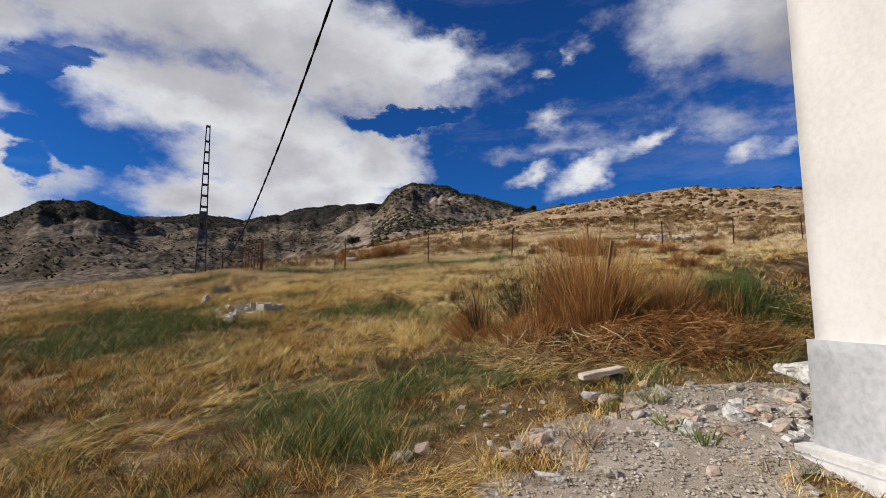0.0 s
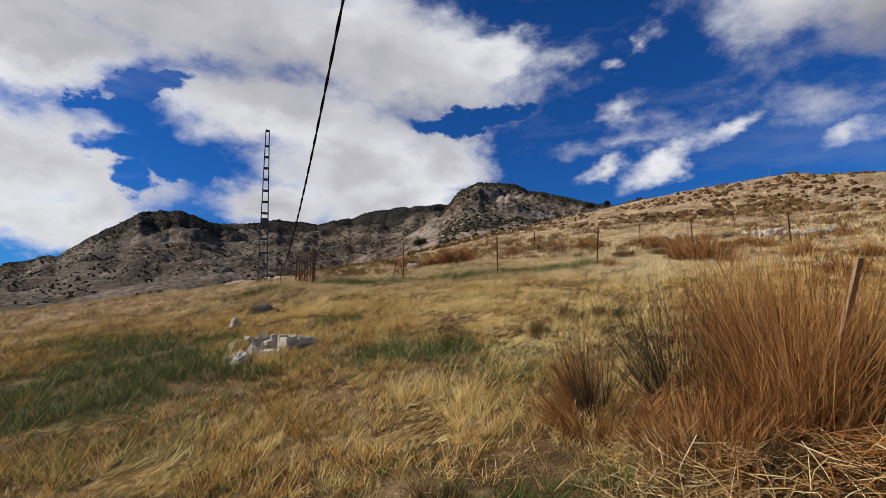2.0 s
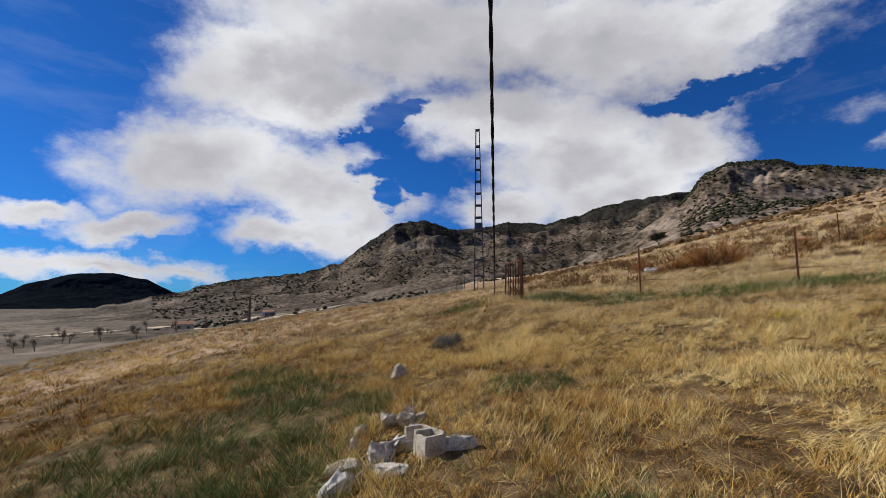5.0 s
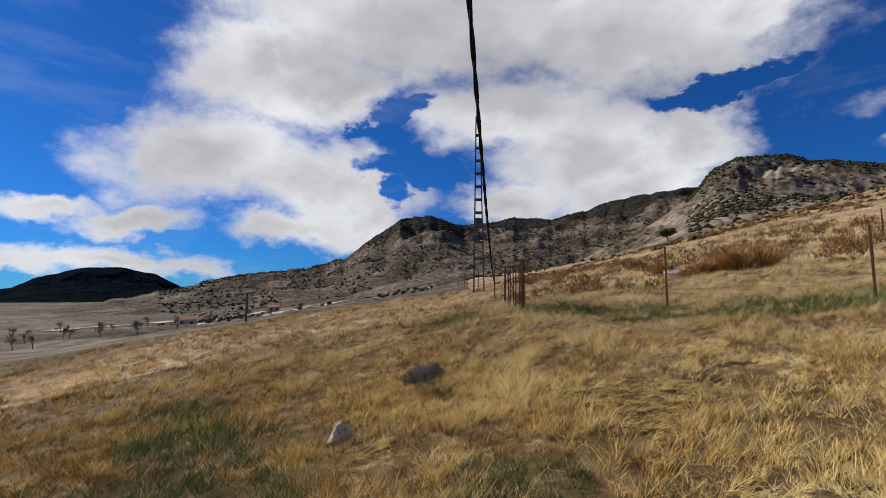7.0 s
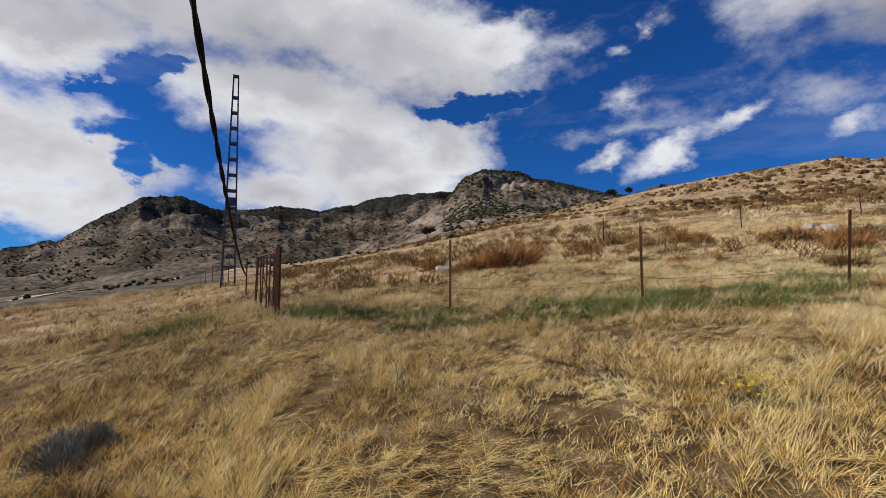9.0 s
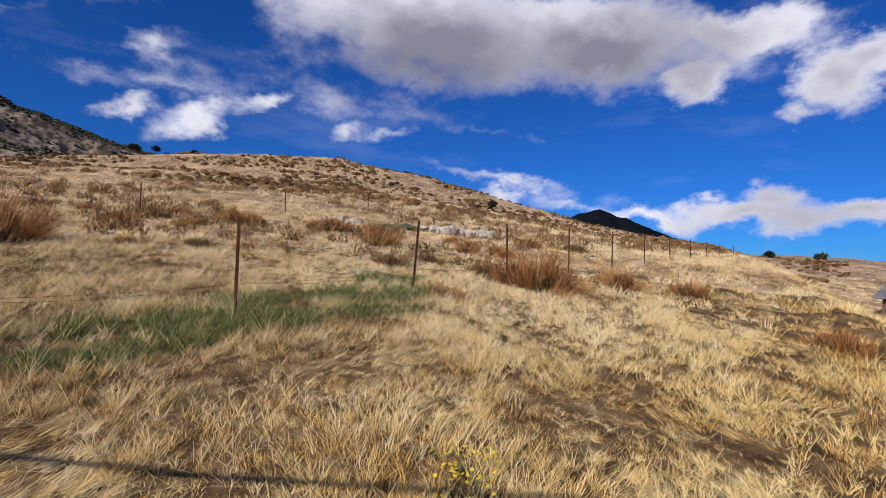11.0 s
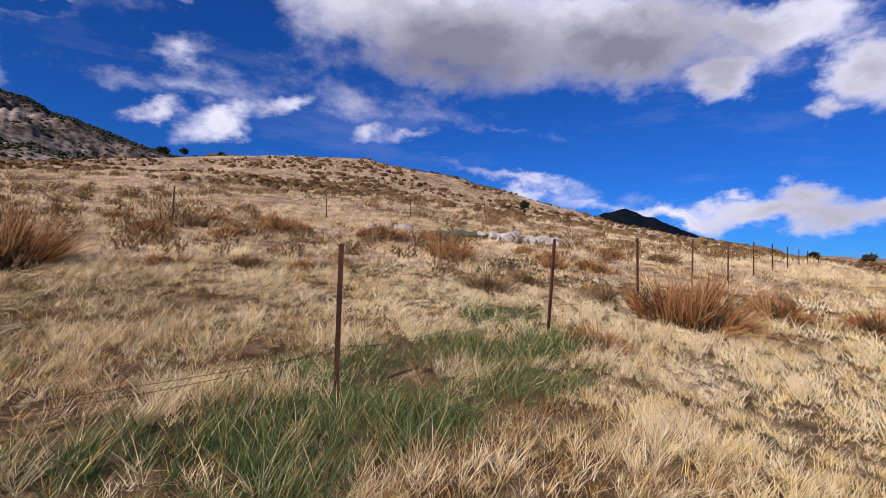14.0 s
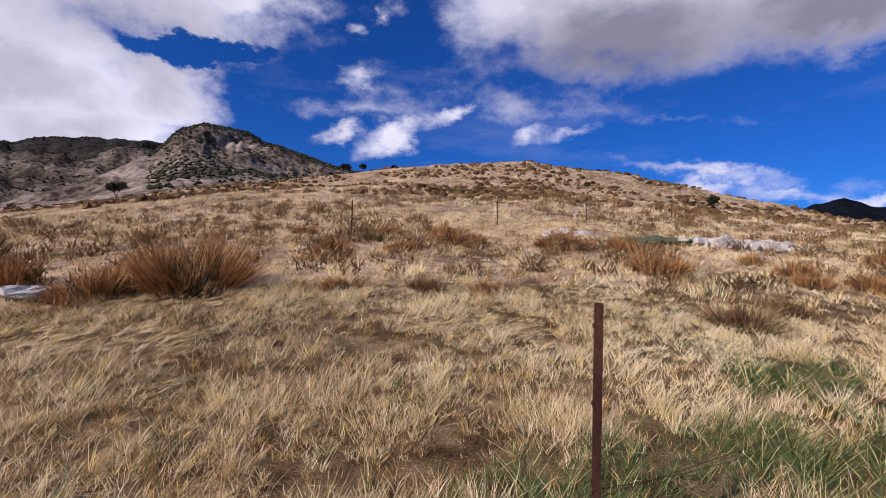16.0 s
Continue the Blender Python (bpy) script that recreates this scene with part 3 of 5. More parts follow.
def wire_part(parent, p, q, sag, thick=0.004):
    bm = bmesh.new()
    n = 10
    side = (Vector(q) - Vector(p)).cross(Vector((0, 0, 1))).normalized() * thick / 2
    prev = None
    for i in range(n + 1):
        f = i / n
        c = Vector(p).lerp(Vector(q), f) - Vector((0, 0, sag * 4 * f * (1 - f)))
        ring = [bm.verts.new(c + o) for o in (side, Vector((0, 0, thick / 2)), -side, Vector((0, 0, -thick / 2)))]
        if prev is not None:
            for k in range(4):
                bm.faces.new((prev[k], prev[(k + 1) % 4], ring[(k + 1) % 4], ring[k]))
        prev = ring
    return part("wire", bm, M_RUSTMETAL, parent)


def fence(name, label, spots, tall, tilt_seed, wires, sink=0.0):
    base = empty(name, spots[0][0], spots[0][1], h(*spots[0][:2]))
    tagged(base, label, "fence")
    inv = base.matrix_world.inverted()
    rnd = random.Random(tilt_seed)
    me = iron_post_mesh(tall)
    tops = []
    for x, y, *lean in spots:
        m = pose(x, y, h(x, y) - sink * max(x - 8.0, 0.0), 0, *(lean or [rnd.uniform(-2.0, 2.0)]), rnd.uniform(-25, 25))
        ob = new("post", me)
        ob.parent = base
        ob.matrix_basis = inv @ m
        tops.append(m)
    for k, sag in wires:
        for a, b in zip(tops, tops[1:]):
            wire_part(base, inv @ (a @ Vector((0, 0, tall * k))), inv @ (b @ Vector((0, 0, tall * k))), sag)


fence("wire_fence", "rusted iron fence posts with slack rusty wire", [(-3.75, 17.82, 0.0), (-0.69, 17.69, 0.0), (2.38, 17.95, 4.0), (5.35, 18.3), (8.25, 18.55), (11.1, 18.8), (13.96, 19.05), (16.94, 19.34), (19.9, 19.6), (22.9, 19.9), (25.8, 20.2), (29, 20.4)], 1.2, 4, ((0.3, 0.03), (0.33, 0.12)), 0.03)
fence("upper_fence", "thin rusted posts higher on the slope", [(1.0, 31.0), (7.5, 33.5), (14, 36), (22, 38)], 1.1, 9, ())
fence("far_fence", "short dark fence posts leading past the pylon", [(-11.2, 24.1), (-15.6, 30.0), (-19.4, 34.5), (-24.8, 41.7), (-29.7, 48.1), (-36.9, 57.6), (-48.8, 73.7)], 1.15, 12, ())


def gate():
    a, b = Vector((-6.77, 17.63, 0)), Vector((-8.33, 19.7, 0))
    z = h(a.x, a.y)
    ob = empty("gate", a.x, a.y, z)
    tagged(ob, "rusted iron bar gate standing open in dry grass", "gate")
    bm = bmesh.new()
    lathe_bar(bm, (0, 0, -0.3), (0, 0, 3.8 - z), 0.075)
    part("gate_post", bm, M_RUSTMETAL, ob)
    d = b - a
    for k in range(1, 7):
        p = d * (k / 6)
        zz = h(a.x + p.x, a.y + p.y) - z
        bm = bmesh.new()
        lathe_bar(bm, (p.x + 0.04 * math.sin(k * 3), p.y, zz - 0.1), (p.x, p.y, 3.78 - z + 0.01 * k), 0.022 if k < 6 else 0.04)
        part("bar", bm, M_RUSTMETAL, ob)
    bm = bmesh.new()
    lathe_bar(bm, (0, 0, 3.72 - z), (d.x, d.y, 3.80 - z), 0.035)
    part("rail", bm, M_RUSTMETAL, ob)
    bm = bmesh.new()
    lathe_bar(bm, (-0.3, 0.5, 0.0), (d.x * 0.9, d.y, 0.75), 0.03)
    part("brace", bm, M_RUSTMETAL, ob)


gate()


# ---- grass and shrubs ----
PATH_X = np.array([0, -0.14, -0.12, -0.43, -0.9, -2.0, -2.62, -2.9, -3.05, -2.62, -2.1])
PATH_Y = np.array([0, 1.2, 2.6, 4.0, 5.6, 8.0, 9.6, 10.7, 12.8, 14.3, 16.0])


def path_distance(x, y):
    best = np.full(x.shape, 1e9)
    for i in range(len(PATH_X) - 1):
        ax, ay, bx, by = PATH_X[i], PATH_Y[i], PATH_X[i + 1], PATH_Y[i + 1]
        t = np.clip(((x - ax) * (bx - ax) + (y - ay) * (by - ay)) / ((bx - ax) ** 2 + (by - ay) ** 2), 0, 1)
        best = np.minimum(best, np.hypot(x - ax - t * (bx - ax), y - ay - t * (by - ay)))
    return best


def blob(x, y, spots):
    """0 to 1: how far (x, y) lies inside the given ellipses, with ragged edges."""
    ragged = 0.45 * fractal(x, y, 1.3, 15, 3) + 0.35 * fractal(x, y, 0.3, 25, 2)
    v = np.zeros(x.shape)
    for cx, cy, rx, ry in spots:
        v = np.maximum(v, 1 - np.hypot((x - cx) / rx, (y - cy) / ry) + ragged * 0.6)
    return np.clip(v * 2.2, 0, 1)


GREEN_SPOTS = ((-6.0, 8.6, 1.9, 2.2), (-4.6, 7.4, 1.5, 1.2), (-1.3, 8.2, 0.9, 0.5), (-0.6, 3.3, 0.6, 0.35), (0.0, 3.75, 0.5, 0.3), (-1.0, 3.9, 0.8, 0.5), (-0.35, 4.4, 0.6, 0.4), (0.25, 4.55, 0.45, 0.3),
               (0.3, 18.2, 1.9, 0.55), (-0.6, 17.1, 1.5, 0.6), (1.6, 17.7, 1.2, 0.6), (-4.0, 17.4, 0.9, 0.5), (-5.6, 17.6, 1.3, 0.5), (-3.2, 16.6, 1.3, 0.35),
               (2.5, 18.8, 1.2, 0.4), (-8.6, 17.2, 1.0, 0.6), (-9.5, 11.5, 1.6, 0.8), (-5.2, 9.6, 0.9, 0.8), (-1.6, 17.5, 1.3, 0.5), (-2.2, 16.7, 1.3, 0.45), (0.9, 17.1, 1.0, 0.5), (-3.4, 10.6, 0.9, 0.6), (-7.6, 10.4, 1.2, 0.8), (0.2, 4.9, 0.7, 0.4))
BARE_SPOTS = ((1.0, 2.5, 0.95, 1.1), (1.75, 3.45, 1.15, 0.72), (1.2, 0.5, 1.3, 2.2))


def blades(x, y, tall, wide, lean, heading, curl, segs):
    """Vertex and face arrays of grass blades rooted at (x, y)."""
    n = len(x)
    z = land(x, y) - 0.01 + 0.03 * (lean > 0.6)
    side = np.random.uniform(0, 2 * np.pi, n)
    sx, sy = np.cos(side) * wide / 2, np.sin(side) * wide / 2
    hx, hy = np.cos(heading), np.sin(heading)
    rows = []
    levels = np.linspace(0, 1, segs + 1)
    for k, f in enumerate(levels):
        out = tall * (np.sin(lean) * f + curl * f * f)
        up = tall * (np.cos(lean) * f - 0.5 * curl * f * f)
        cx, cy, cz = x + hx * out, y + hy * out, z + np.maximum(up, 0.015 * f)
        w = 1 - 0.55 * f
        if k < segs:
            rows += [np.stack((cx - sx * w, cy - sy * w, cz), -1), np.stack((cx + sx * w, cy + sy * w, cz), -1)]
        else:
            rows.append(np.stack((cx, cy, cz), -1))
    per = len(rows)
    v = np.stack(rows, 1).reshape(-1, 3)
    first = (np.arange(n) * per)[:, None]
    tris = []
    for k in range(segs - 1):
        a = 2 * k
        tris += [(a, a + 1, a + 3), (a, a + 3, a + 2)]
    a = 2 * (segs - 1)
    tris.append((a, a + 1, a + 2))
    f = np.concatenate([first + np.array(t)[None] for t in tris])
    return v, f, per


def scatter(x0, x1, y0, y1, density, seed):
    rs = np.random.RandomState(seed)
    n = int((x1 - x0) * (y1 - y0) * density)
    return rs.uniform(x0, x1, n), rs.uniform(y0, y1, n), rs


def seen_side(x, y):
    """Leaves out what lies behind the whole walk."""
    return (y > 0.9) & (y > 1.0 + 0.12 * np.clip(-x - 4, 0, 99)) & ((x < 2.1) | (y > 3.05))


def grass_layer(cx, cy, rs, wide, segs, per, size, thick):
    """Tufts of blades about the centres (cx, cy), each with its own height, tone and fall."""
    bare = blob(cx, cy, BARE_SPOTS)
    clump = fractal(cx, cy, 0.55, 8, 2)
    keep = (rs.uniform(0, 1, len(cx)) > bare * 1.2) & (rs.uniform(0, 1, len(cx)) < 0.92 + 0.35 * clump)
    cx, cy, clump = cx[keep], cy[keep], clump[keep]
    n = len(cx)
    green = blob(cx, cy, GREEN_SPOTS)
    early = 1 - sstep(6.5, 10.5, cy)
    patch = fractal(cx, cy, 3.0, 5, 3)
    turf = rs.uniform(0, 1, n) < green * 0.95 + 0.03 + 0.42 * early * sstep(-0.5, 0.6, fractal(cx, cy, 1.6, 23, 3))
    lying = (fractal(cx, cy, 0.9, 17, 2) > 0.52) | (rs.uniform(0, 1, n) < 0.10)
    wind = 0.2 + 1.4 * fractal(cx, cy, 1.6, 3, 2) + rs.normal(0, 0.5, n)
    high = (0.065 + 0.12 * rs.uniform(0, 1, n) ** 1.7) * (1 + 0.6 * clump) * thick
    high = np.where(turf, high * 1.15, high) * (1 + 0.35 * np.exp(-((cy - 17.6) / 1.0) ** 2))
    # redder grass on the west side, paler straw towards the fence
    west = sstep(-3.0, -8.0, cx) * (1 - sstep(24, 40, cy)) * 0.24 + 0.2 * (1 - sstep(6, 9, cy)) * sstep(2, 5, cy)
    shade = 0.53 + 0.24 * patch - west + rs.normal(0, 0.3, n) + 0.26 * sstep(6, 13, cy) + 0.24 * clump + 0.14 * fractal(cx, cy, 0.22, 9, 1) - 0.24 * (fractal(cx, cy, 1.4, 27, 2) > 0.34)
    pale = ~turf & (rs.uniform(0, 1, n) < sstep(12, 17, cy) * 0.8)
    k = np.repeat(np.arange(n), rs.randint(int(per * 0.6), int(per * 1.5) + 1, n))
    m = len(k)
    a, u = rs.uniform(0, 2 * np.pi, m), np.sqrt(rs.uniform(0, 1, m))
    rad = size * u * (0.7 + 0.6 * rs.uniform(0, 1, n))[k]
    x, y = cx[k] + rad * np.cos(a), cy[k] + rad * np.sin(a)
    lean = 0.08 + 0.42 * u + np.abs(rs.normal(0, 0.22, m)) + lying[k] * rs.uniform(0.5, 1.0, m)
    heading = np.where(lying[k] | (rs.uniform(0, 1, m) < 0.3), wind[k] + rs.normal(0, 0.6, m), a + rs.normal(0, 0.6, m))
    tall = high[k] * rs.uniform(0.55, 1.25, m)
    tone = shade[k] + rs.normal(0, 0.27, m) + 0.08 * lying[k]
    if segs == 2:
        # long fallen straws lying across the tufts
        f = (rs.uniform(0, 1, m) < 0.05) & ~turf[k]
        lean, tall, tone = np.where(f, rs.uniform(1.1, 1.5, m), lean), np.where(f, rs.uniform(0.14, 0.34, m), tall), np.where(f, tone + 0.2, tone)
        heading = np.where(f, rs.uniform(0, 6.28, m), heading)
    fresh = turf[k] & (rs.uniform(0, 1, m) < 0.85)
    for name, pick, mat in (("dry_grass", ~fresh & ~pale[k], M_DRY), ("pale_grass", ~fresh & pale[k], M_PALE), ("green_grass", fresh, M_GREEN)):
        v, f, rows = blades(x[pick], y[pick], tall[pick], wide, np.minimum(lean[pick], 1.5), heading[pick], 0.12, segs)
        GRASS[name].append((v, f, np.repeat(tone[pick] if mat is not M_GREEN else np.clip(rs.normal(0.42, 0.26, pick.sum()), 0, 1), rows), mat))


GRASS = {"dry_grass": [], "pale_grass": [], "green_grass": []}
x, y, rs = scatter(-8, 4, 0.5, 21, 245, 1)
near = 3.0 + 1.3 * sstep(10, 14, y)
k = (path_distance(x, y) < near) & seen_side(x, y)
grass_layer(x[k], y[k], rs, 0.0042, 2, 14, 0.041, 1.0)
x, y, rs = scatter(-13, 9, 0.5, 26, 145, 2)
d = path_distance(x, y)
near = 3.0 + 1.3 * sstep(10, 14, y)
k = (d >= near) & (d < 8.5) & seen_side(x, y)
grass_layer(x[k], y[k], rs, 0.0072, 1, 13, 0.048, 1.08)
x, y, rs = scatter(-30, 30, 0.5, 45, 22, 3)
d = path_distance(x, y)
k = (d >= 8.5) & (d < 26) & seen_side(x, y)
grass_layer(x[k], y[k], rs, 0.016, 1, 14, 0.12, 1.2)
x, y, rs = scatter(-75, 85, 0.5, 110, 2.8, 4)
d = path_distance(x, y)
k = (d >= 26) & (d < 100) & seen_side(x, y) & ((x > -24) | (y > 60))
grass_layer(x[k], y[k], rs, 0.04, 1, 12, 0.3, 1.7)
for name, lots in GRASS.items():
    vs, fs, ts, at = [], [], [], 0
    for v, f, t, mat in lots:
        vs.append(v)
        fs.append(f + at)
        ts.append(t)
        at += len(v)
    ob = raw_mesh(name, np.concatenate(vs), np.concatenate(fs), mat, np.concatenate(ts))
    tagged(ob, {"dry_grass": "dense ochre and russet dry grass in clumps", "pale_grass": "dense pale sun-bleached straw by the fence", "green_grass": "patches of fresh green grass among the straw"}[name], "grass", kind="stuff")


def spray(rs, n, radius, tall, wide, spread=0.9, droop=0.35):
    """Stems that fan out from the foot of a shrub: arrays about the origin."""
    a = rs.uniform(0, 2 * np.pi, n)
    rad = radius * np.sqrt(rs.uniform(0, 1, n)) * 0.45
    x, y = rad * np.cos(a), rad * np.sin(a)
    heading = a + rs.normal(0, 0.5, n)
    lean = np.clip(rs.normal(0.5, 0.3, n), 0.02, 1.3) * spread * (0.4 + rad / radius * 1.6)
    length = tall * rs.uniform(0.55, 1.05, n)
    side = rs.uniform(0, 2 * np.pi, n)
    rows = []
    for k, f in enumerate((0, 0.4, 0.75, 1.0)):
        out = length * (np.sin(lean) * f + droop * 0.4 * f * f * rs.uniform(0.5, 1, n))
        up = length * np.cos(lean) * f * (1 - 0.15 * f)
        jig = 0.02 * tall * rs.normal(0, 1, (2, n)) * f
        c = np.stack((x + np.cos(heading) * out + jig[0], y + np.sin(heading) * out + jig[1], up - 0.03), -1)
        w = np.stack((np.cos(side) * wide / 2, np.sin(side) * wide / 2, side * 0), -1) * (1 - 0.5 * f)
        rows += [c - w, c + w] if k < 3 else [c]
    v = np.stack(rows, 1).reshape(-1, 3)
    first = (np.arange(n) * 7)[:, None]
    f = np.concatenate([first + np.array(t)[None] for t in ((0, 1, 3), (0, 3, 2), (2, 3, 5), (2, 5, 4), (4, 5, 6))])
    return v, f, np.repeat(rs.uniform(0, 1, n), 7)


def twigs(rs, n, radius, tall, wide, length):
    """Short fine twigs that fill the dome of a shrub, pointing up and outwards."""
    heads = 9
    ha, hr, hs = rs.uniform(0, 2 * np.pi, heads), radius * 0.62 * np.sqrt(rs.uniform(0, 1, heads)), rs.uniform(0.35, 0.75, heads)
    pick = rs.randint(0, heads, n)
    a, u = rs.uniform(0, 2 * np.pi, n), rs.uniform(0, 1, n) ** 0.6
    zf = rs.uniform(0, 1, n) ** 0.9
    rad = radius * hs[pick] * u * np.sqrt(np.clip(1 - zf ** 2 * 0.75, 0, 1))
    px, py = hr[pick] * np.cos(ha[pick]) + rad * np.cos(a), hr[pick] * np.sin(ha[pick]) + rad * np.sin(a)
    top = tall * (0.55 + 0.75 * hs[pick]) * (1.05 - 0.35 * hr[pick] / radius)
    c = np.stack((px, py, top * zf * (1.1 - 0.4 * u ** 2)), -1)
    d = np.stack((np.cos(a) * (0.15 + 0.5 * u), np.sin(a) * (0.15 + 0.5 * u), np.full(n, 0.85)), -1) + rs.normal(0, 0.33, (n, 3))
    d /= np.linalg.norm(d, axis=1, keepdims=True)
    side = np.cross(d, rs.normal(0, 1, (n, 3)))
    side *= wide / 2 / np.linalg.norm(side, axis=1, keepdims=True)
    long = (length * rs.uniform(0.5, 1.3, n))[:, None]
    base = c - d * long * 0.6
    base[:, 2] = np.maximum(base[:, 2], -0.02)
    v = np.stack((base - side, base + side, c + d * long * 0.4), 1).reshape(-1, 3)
    # tone varies at random and gets darker towards the ground
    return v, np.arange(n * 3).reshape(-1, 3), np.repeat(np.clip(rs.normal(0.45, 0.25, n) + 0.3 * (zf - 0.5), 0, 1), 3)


def bunches(rs, n_bunch, per, radius, tall, wide, spread=0.7):
    """Upright stems in bunches of uneven height, each with a few short side twigs."""
    ba, br = rs.uniform(0, 2 * np.pi, n_bunch), np.sqrt(rs.uniform(0, 1, n_bunch))
    bh = rs.uniform(0.6, 1.08, n_bunch) * (1 - 0.35 * br ** 2)
    k = np.repeat(np.arange(n_bunch), per)
    n = len(k)
    foot = np.stack((np.cos(ba[k]), np.sin(ba[k])), -1) * (br[k] * radius * 0.55)[:, None] + rs.normal(0, 0.07 * radius, (n, 2))
    tilt = (br * spread * rs.uniform(0.5, 1.2, n_bunch))[k]
    d = np.stack((np.cos(ba[k]) * np.sin(tilt), np.sin(ba[k]) * np.sin(tilt), np.cos(tilt)), -1) + rs.normal(0, 0.19, (n, 3))
    d /= np.linalg.norm(d, axis=1, keepdims=True)
    length = tall * bh[k] * rs.uniform(0.5, 1.05, n)
    side = np.cross(d, rs.normal(0, 1, (n, 3)))
    side *= wide / 2 / np.linalg.norm(side, axis=1, keepdims=True)
    bend = rs.normal(0, 0.10, (n, 3)) * length[:, None]
    root = np.concatenate((foot, np.full((n, 1), -0.03)), 1)
    at = lambda f: root + d * (length * f)[:, None] + bend * f * f
    rows = []
    for f in (0, 0.4, 0.75):
        rows += [at(f) - side * (1 - 0.5 * f), at(f) + side * (1 - 0.5 * f)]
    v = np.stack(rows + [at(1.0)], 1).reshape(-1, 3)
    first = (np.arange(n) * 7)[:, None]
    faces = np.concatenate([first + np.array(t)[None] for t in ((0, 1, 3), (0, 3, 2), (2, 3, 5), (2, 5, 4), (4, 5, 6))])
    tone = np.clip(rs.normal(0.5, 0.16, n_bunch)[k] + rs.normal(0, 0.2, n), 0, 1)
    vs, fs, ts, count = [v], [faces], [np.repeat(tone, 7)], len(v)
    for _ in range(5):
        f = rs.uniform(0.25, 0.95, n)[:, None]
        c = root + d * length[:, None] * f + bend * f * f
        e = d + rs.normal(0, 0.35, (n, 3))
        tip = c + e * (length * rs.uniform(0.12, 0.3, n))[:, None]
        vs.append(np.stack((c - side * 0.7, c + side * 0.7, tip), 1).reshape(-1, 3))
        fs.append(np.arange(n * 3).reshape(-1, 3) + count)
        ts.append(np.repeat(np.clip(tone + 0.1, 0, 1), 3))
        count += n * 3
    return np.concatenate(vs), np.concatenate(fs), np.concatenate(ts)


def tangle(rs, n, rx, ry, high, wide, length):
    """Broken stems lying across one another in a low heap."""
    a, u = rs.uniform(0, 2 * np.pi, n), np.sqrt(rs.uniform(0, 1, n))
    c = np.stack((rx * u * np.cos(a), ry * u * np.sin(a), high * rs.uniform(0, 1, n) * (1.1 - u ** 2)), -1)
    heading, rise = rs.uniform(0, 2 * np.pi, n), rs.normal(0.1, 0.35, n)
    d = np.stack((np.cos(heading) * np.cos(rise), np.sin(heading) * np.cos(rise), np.sin(rise)), -1)
    long = length * rs.uniform(0.4, 1.3, n)[:, None] / 2
    side = np.cross(d, rs.normal(0, 1, (n, 3)))
    side *= wide / 2 / np.linalg.norm(side, axis=1, keepdims=True)
    sag = rs.normal(0, 0.08, (n, 3)) * long
    p, q = c - d * long, c + d * long
    p[:, 2], q[:, 2] = np.maximum(p[:, 2], 0.0), np.maximum(q[:, 2], 0.0)
    v = np.stack((p - side, p + side, c + sag - side, c + sag + side, q), 1).reshape(-1, 3)
    first = (np.arange(n) * 5)[:, None]
    f = np.concatenate([first + np.array(t)[None] for t in ((0, 1, 3), (0, 3, 2), (2, 3, 4))])
    return v, f, np.repeat(np.clip(rs.normal(0.45, 0.27, n), 0, 1), 5)


def grown(base, name, mat, arrays, dx=0.0, dy=0.0, tone=(1.0, 0.0)):
    v, f, t = arrays
    v = v + np.array((dx, dy, -base.location.z))
    v[:, 2] += land(base.location.x + v[:, 0], base.location.y + v[:, 1])
    raw_mesh(name, v, f, mat, t * tone[0] + tone[1]).parent = base


def shrub(name, label, x, y):
    base = empty(name, x, y, h(x, y))
    return tagged(base, label, "shrub")


rs = np.random.RandomState(41)
b = shrub("broom_shrub", "large rust-brown broom shrub with upright dry stems", 1.72, 5.85)
grown(b, "dry_foliage", M_RUST, bunches(rs, 34, 62, 0.62, 1.62, 0.0042, 0.5))
grown(b, "straw_foliage", M_DRY, bunches(rs, 14, 34, 0.7, 1.45, 0.004, 0.55), 0.15, 0.1, (0.62, 0.0))
# low dark twigs: the shade inside the bush is put into their colour
grown(b, "dark_interior", M_DARKTWIG, twigs(rs, 4200, 0.75, 0.6, 0.0055, 0.16), 0.0, 0.0)
grown(b, "olive_branch", M_DARKTWIG, bunches(rs, 8, 45, 0.35, 1.5, 0.0045, 0.45), -0.58, 0.3)
grown(b, "low_branch", M_RUST, bunches(rs, 14, 50, 0.6, 0.6, 0.005, 1.2), -0.75, -0.35, (0.8, 0.0))
b = shrub("broom_shrub", "collapsed tangle of brown broom stems beside the rubble", 2.3, 5.05)
grown(b, "broken_brush", M_RUST, tangle(rs, 2600, 1.2, 0.45, 0.42, 0.005, 0.45))
grown(b, "dead_wood", M_DARKTWIG, tangle(rs, 900, 1.25, 0.45, 0.22, 0.006, 0.4), 0, 0.1)
grown(b, "fallen_straw", M_PALE, tangle(rs, 1700, 1.3, 0.6, 0.3, 0.0045, 0.3), -0.7, 0.0, (1.0, -0.05))
grown(b, "standing_brush", M_RUST, bunches(rs, 26, 45, 1.3, 0.6, 0.0045, 1.1), 0.1, 0.25, (0.85, 0.0))
grown(b, "green_foliage", M_OLIVE, bunches(rs, 9, 40, 1.2, 0.5, 0.005, 1.0), 0.4, 0.1)
b = shrub("broom_shrub", "rust and olive broom shrub behind the tangle", 2.75, 6.2)
grown(b, "dry_foliage", M_RUST, bunches(rs, 18, 90, 0.7, 0.95, 0.005, 0.65))
grown(b, "green_foliage", M_OLIVE, bunches(rs, 10, 70, 0.6, 0.85, 0.005, 0.65), 0.1, 0)
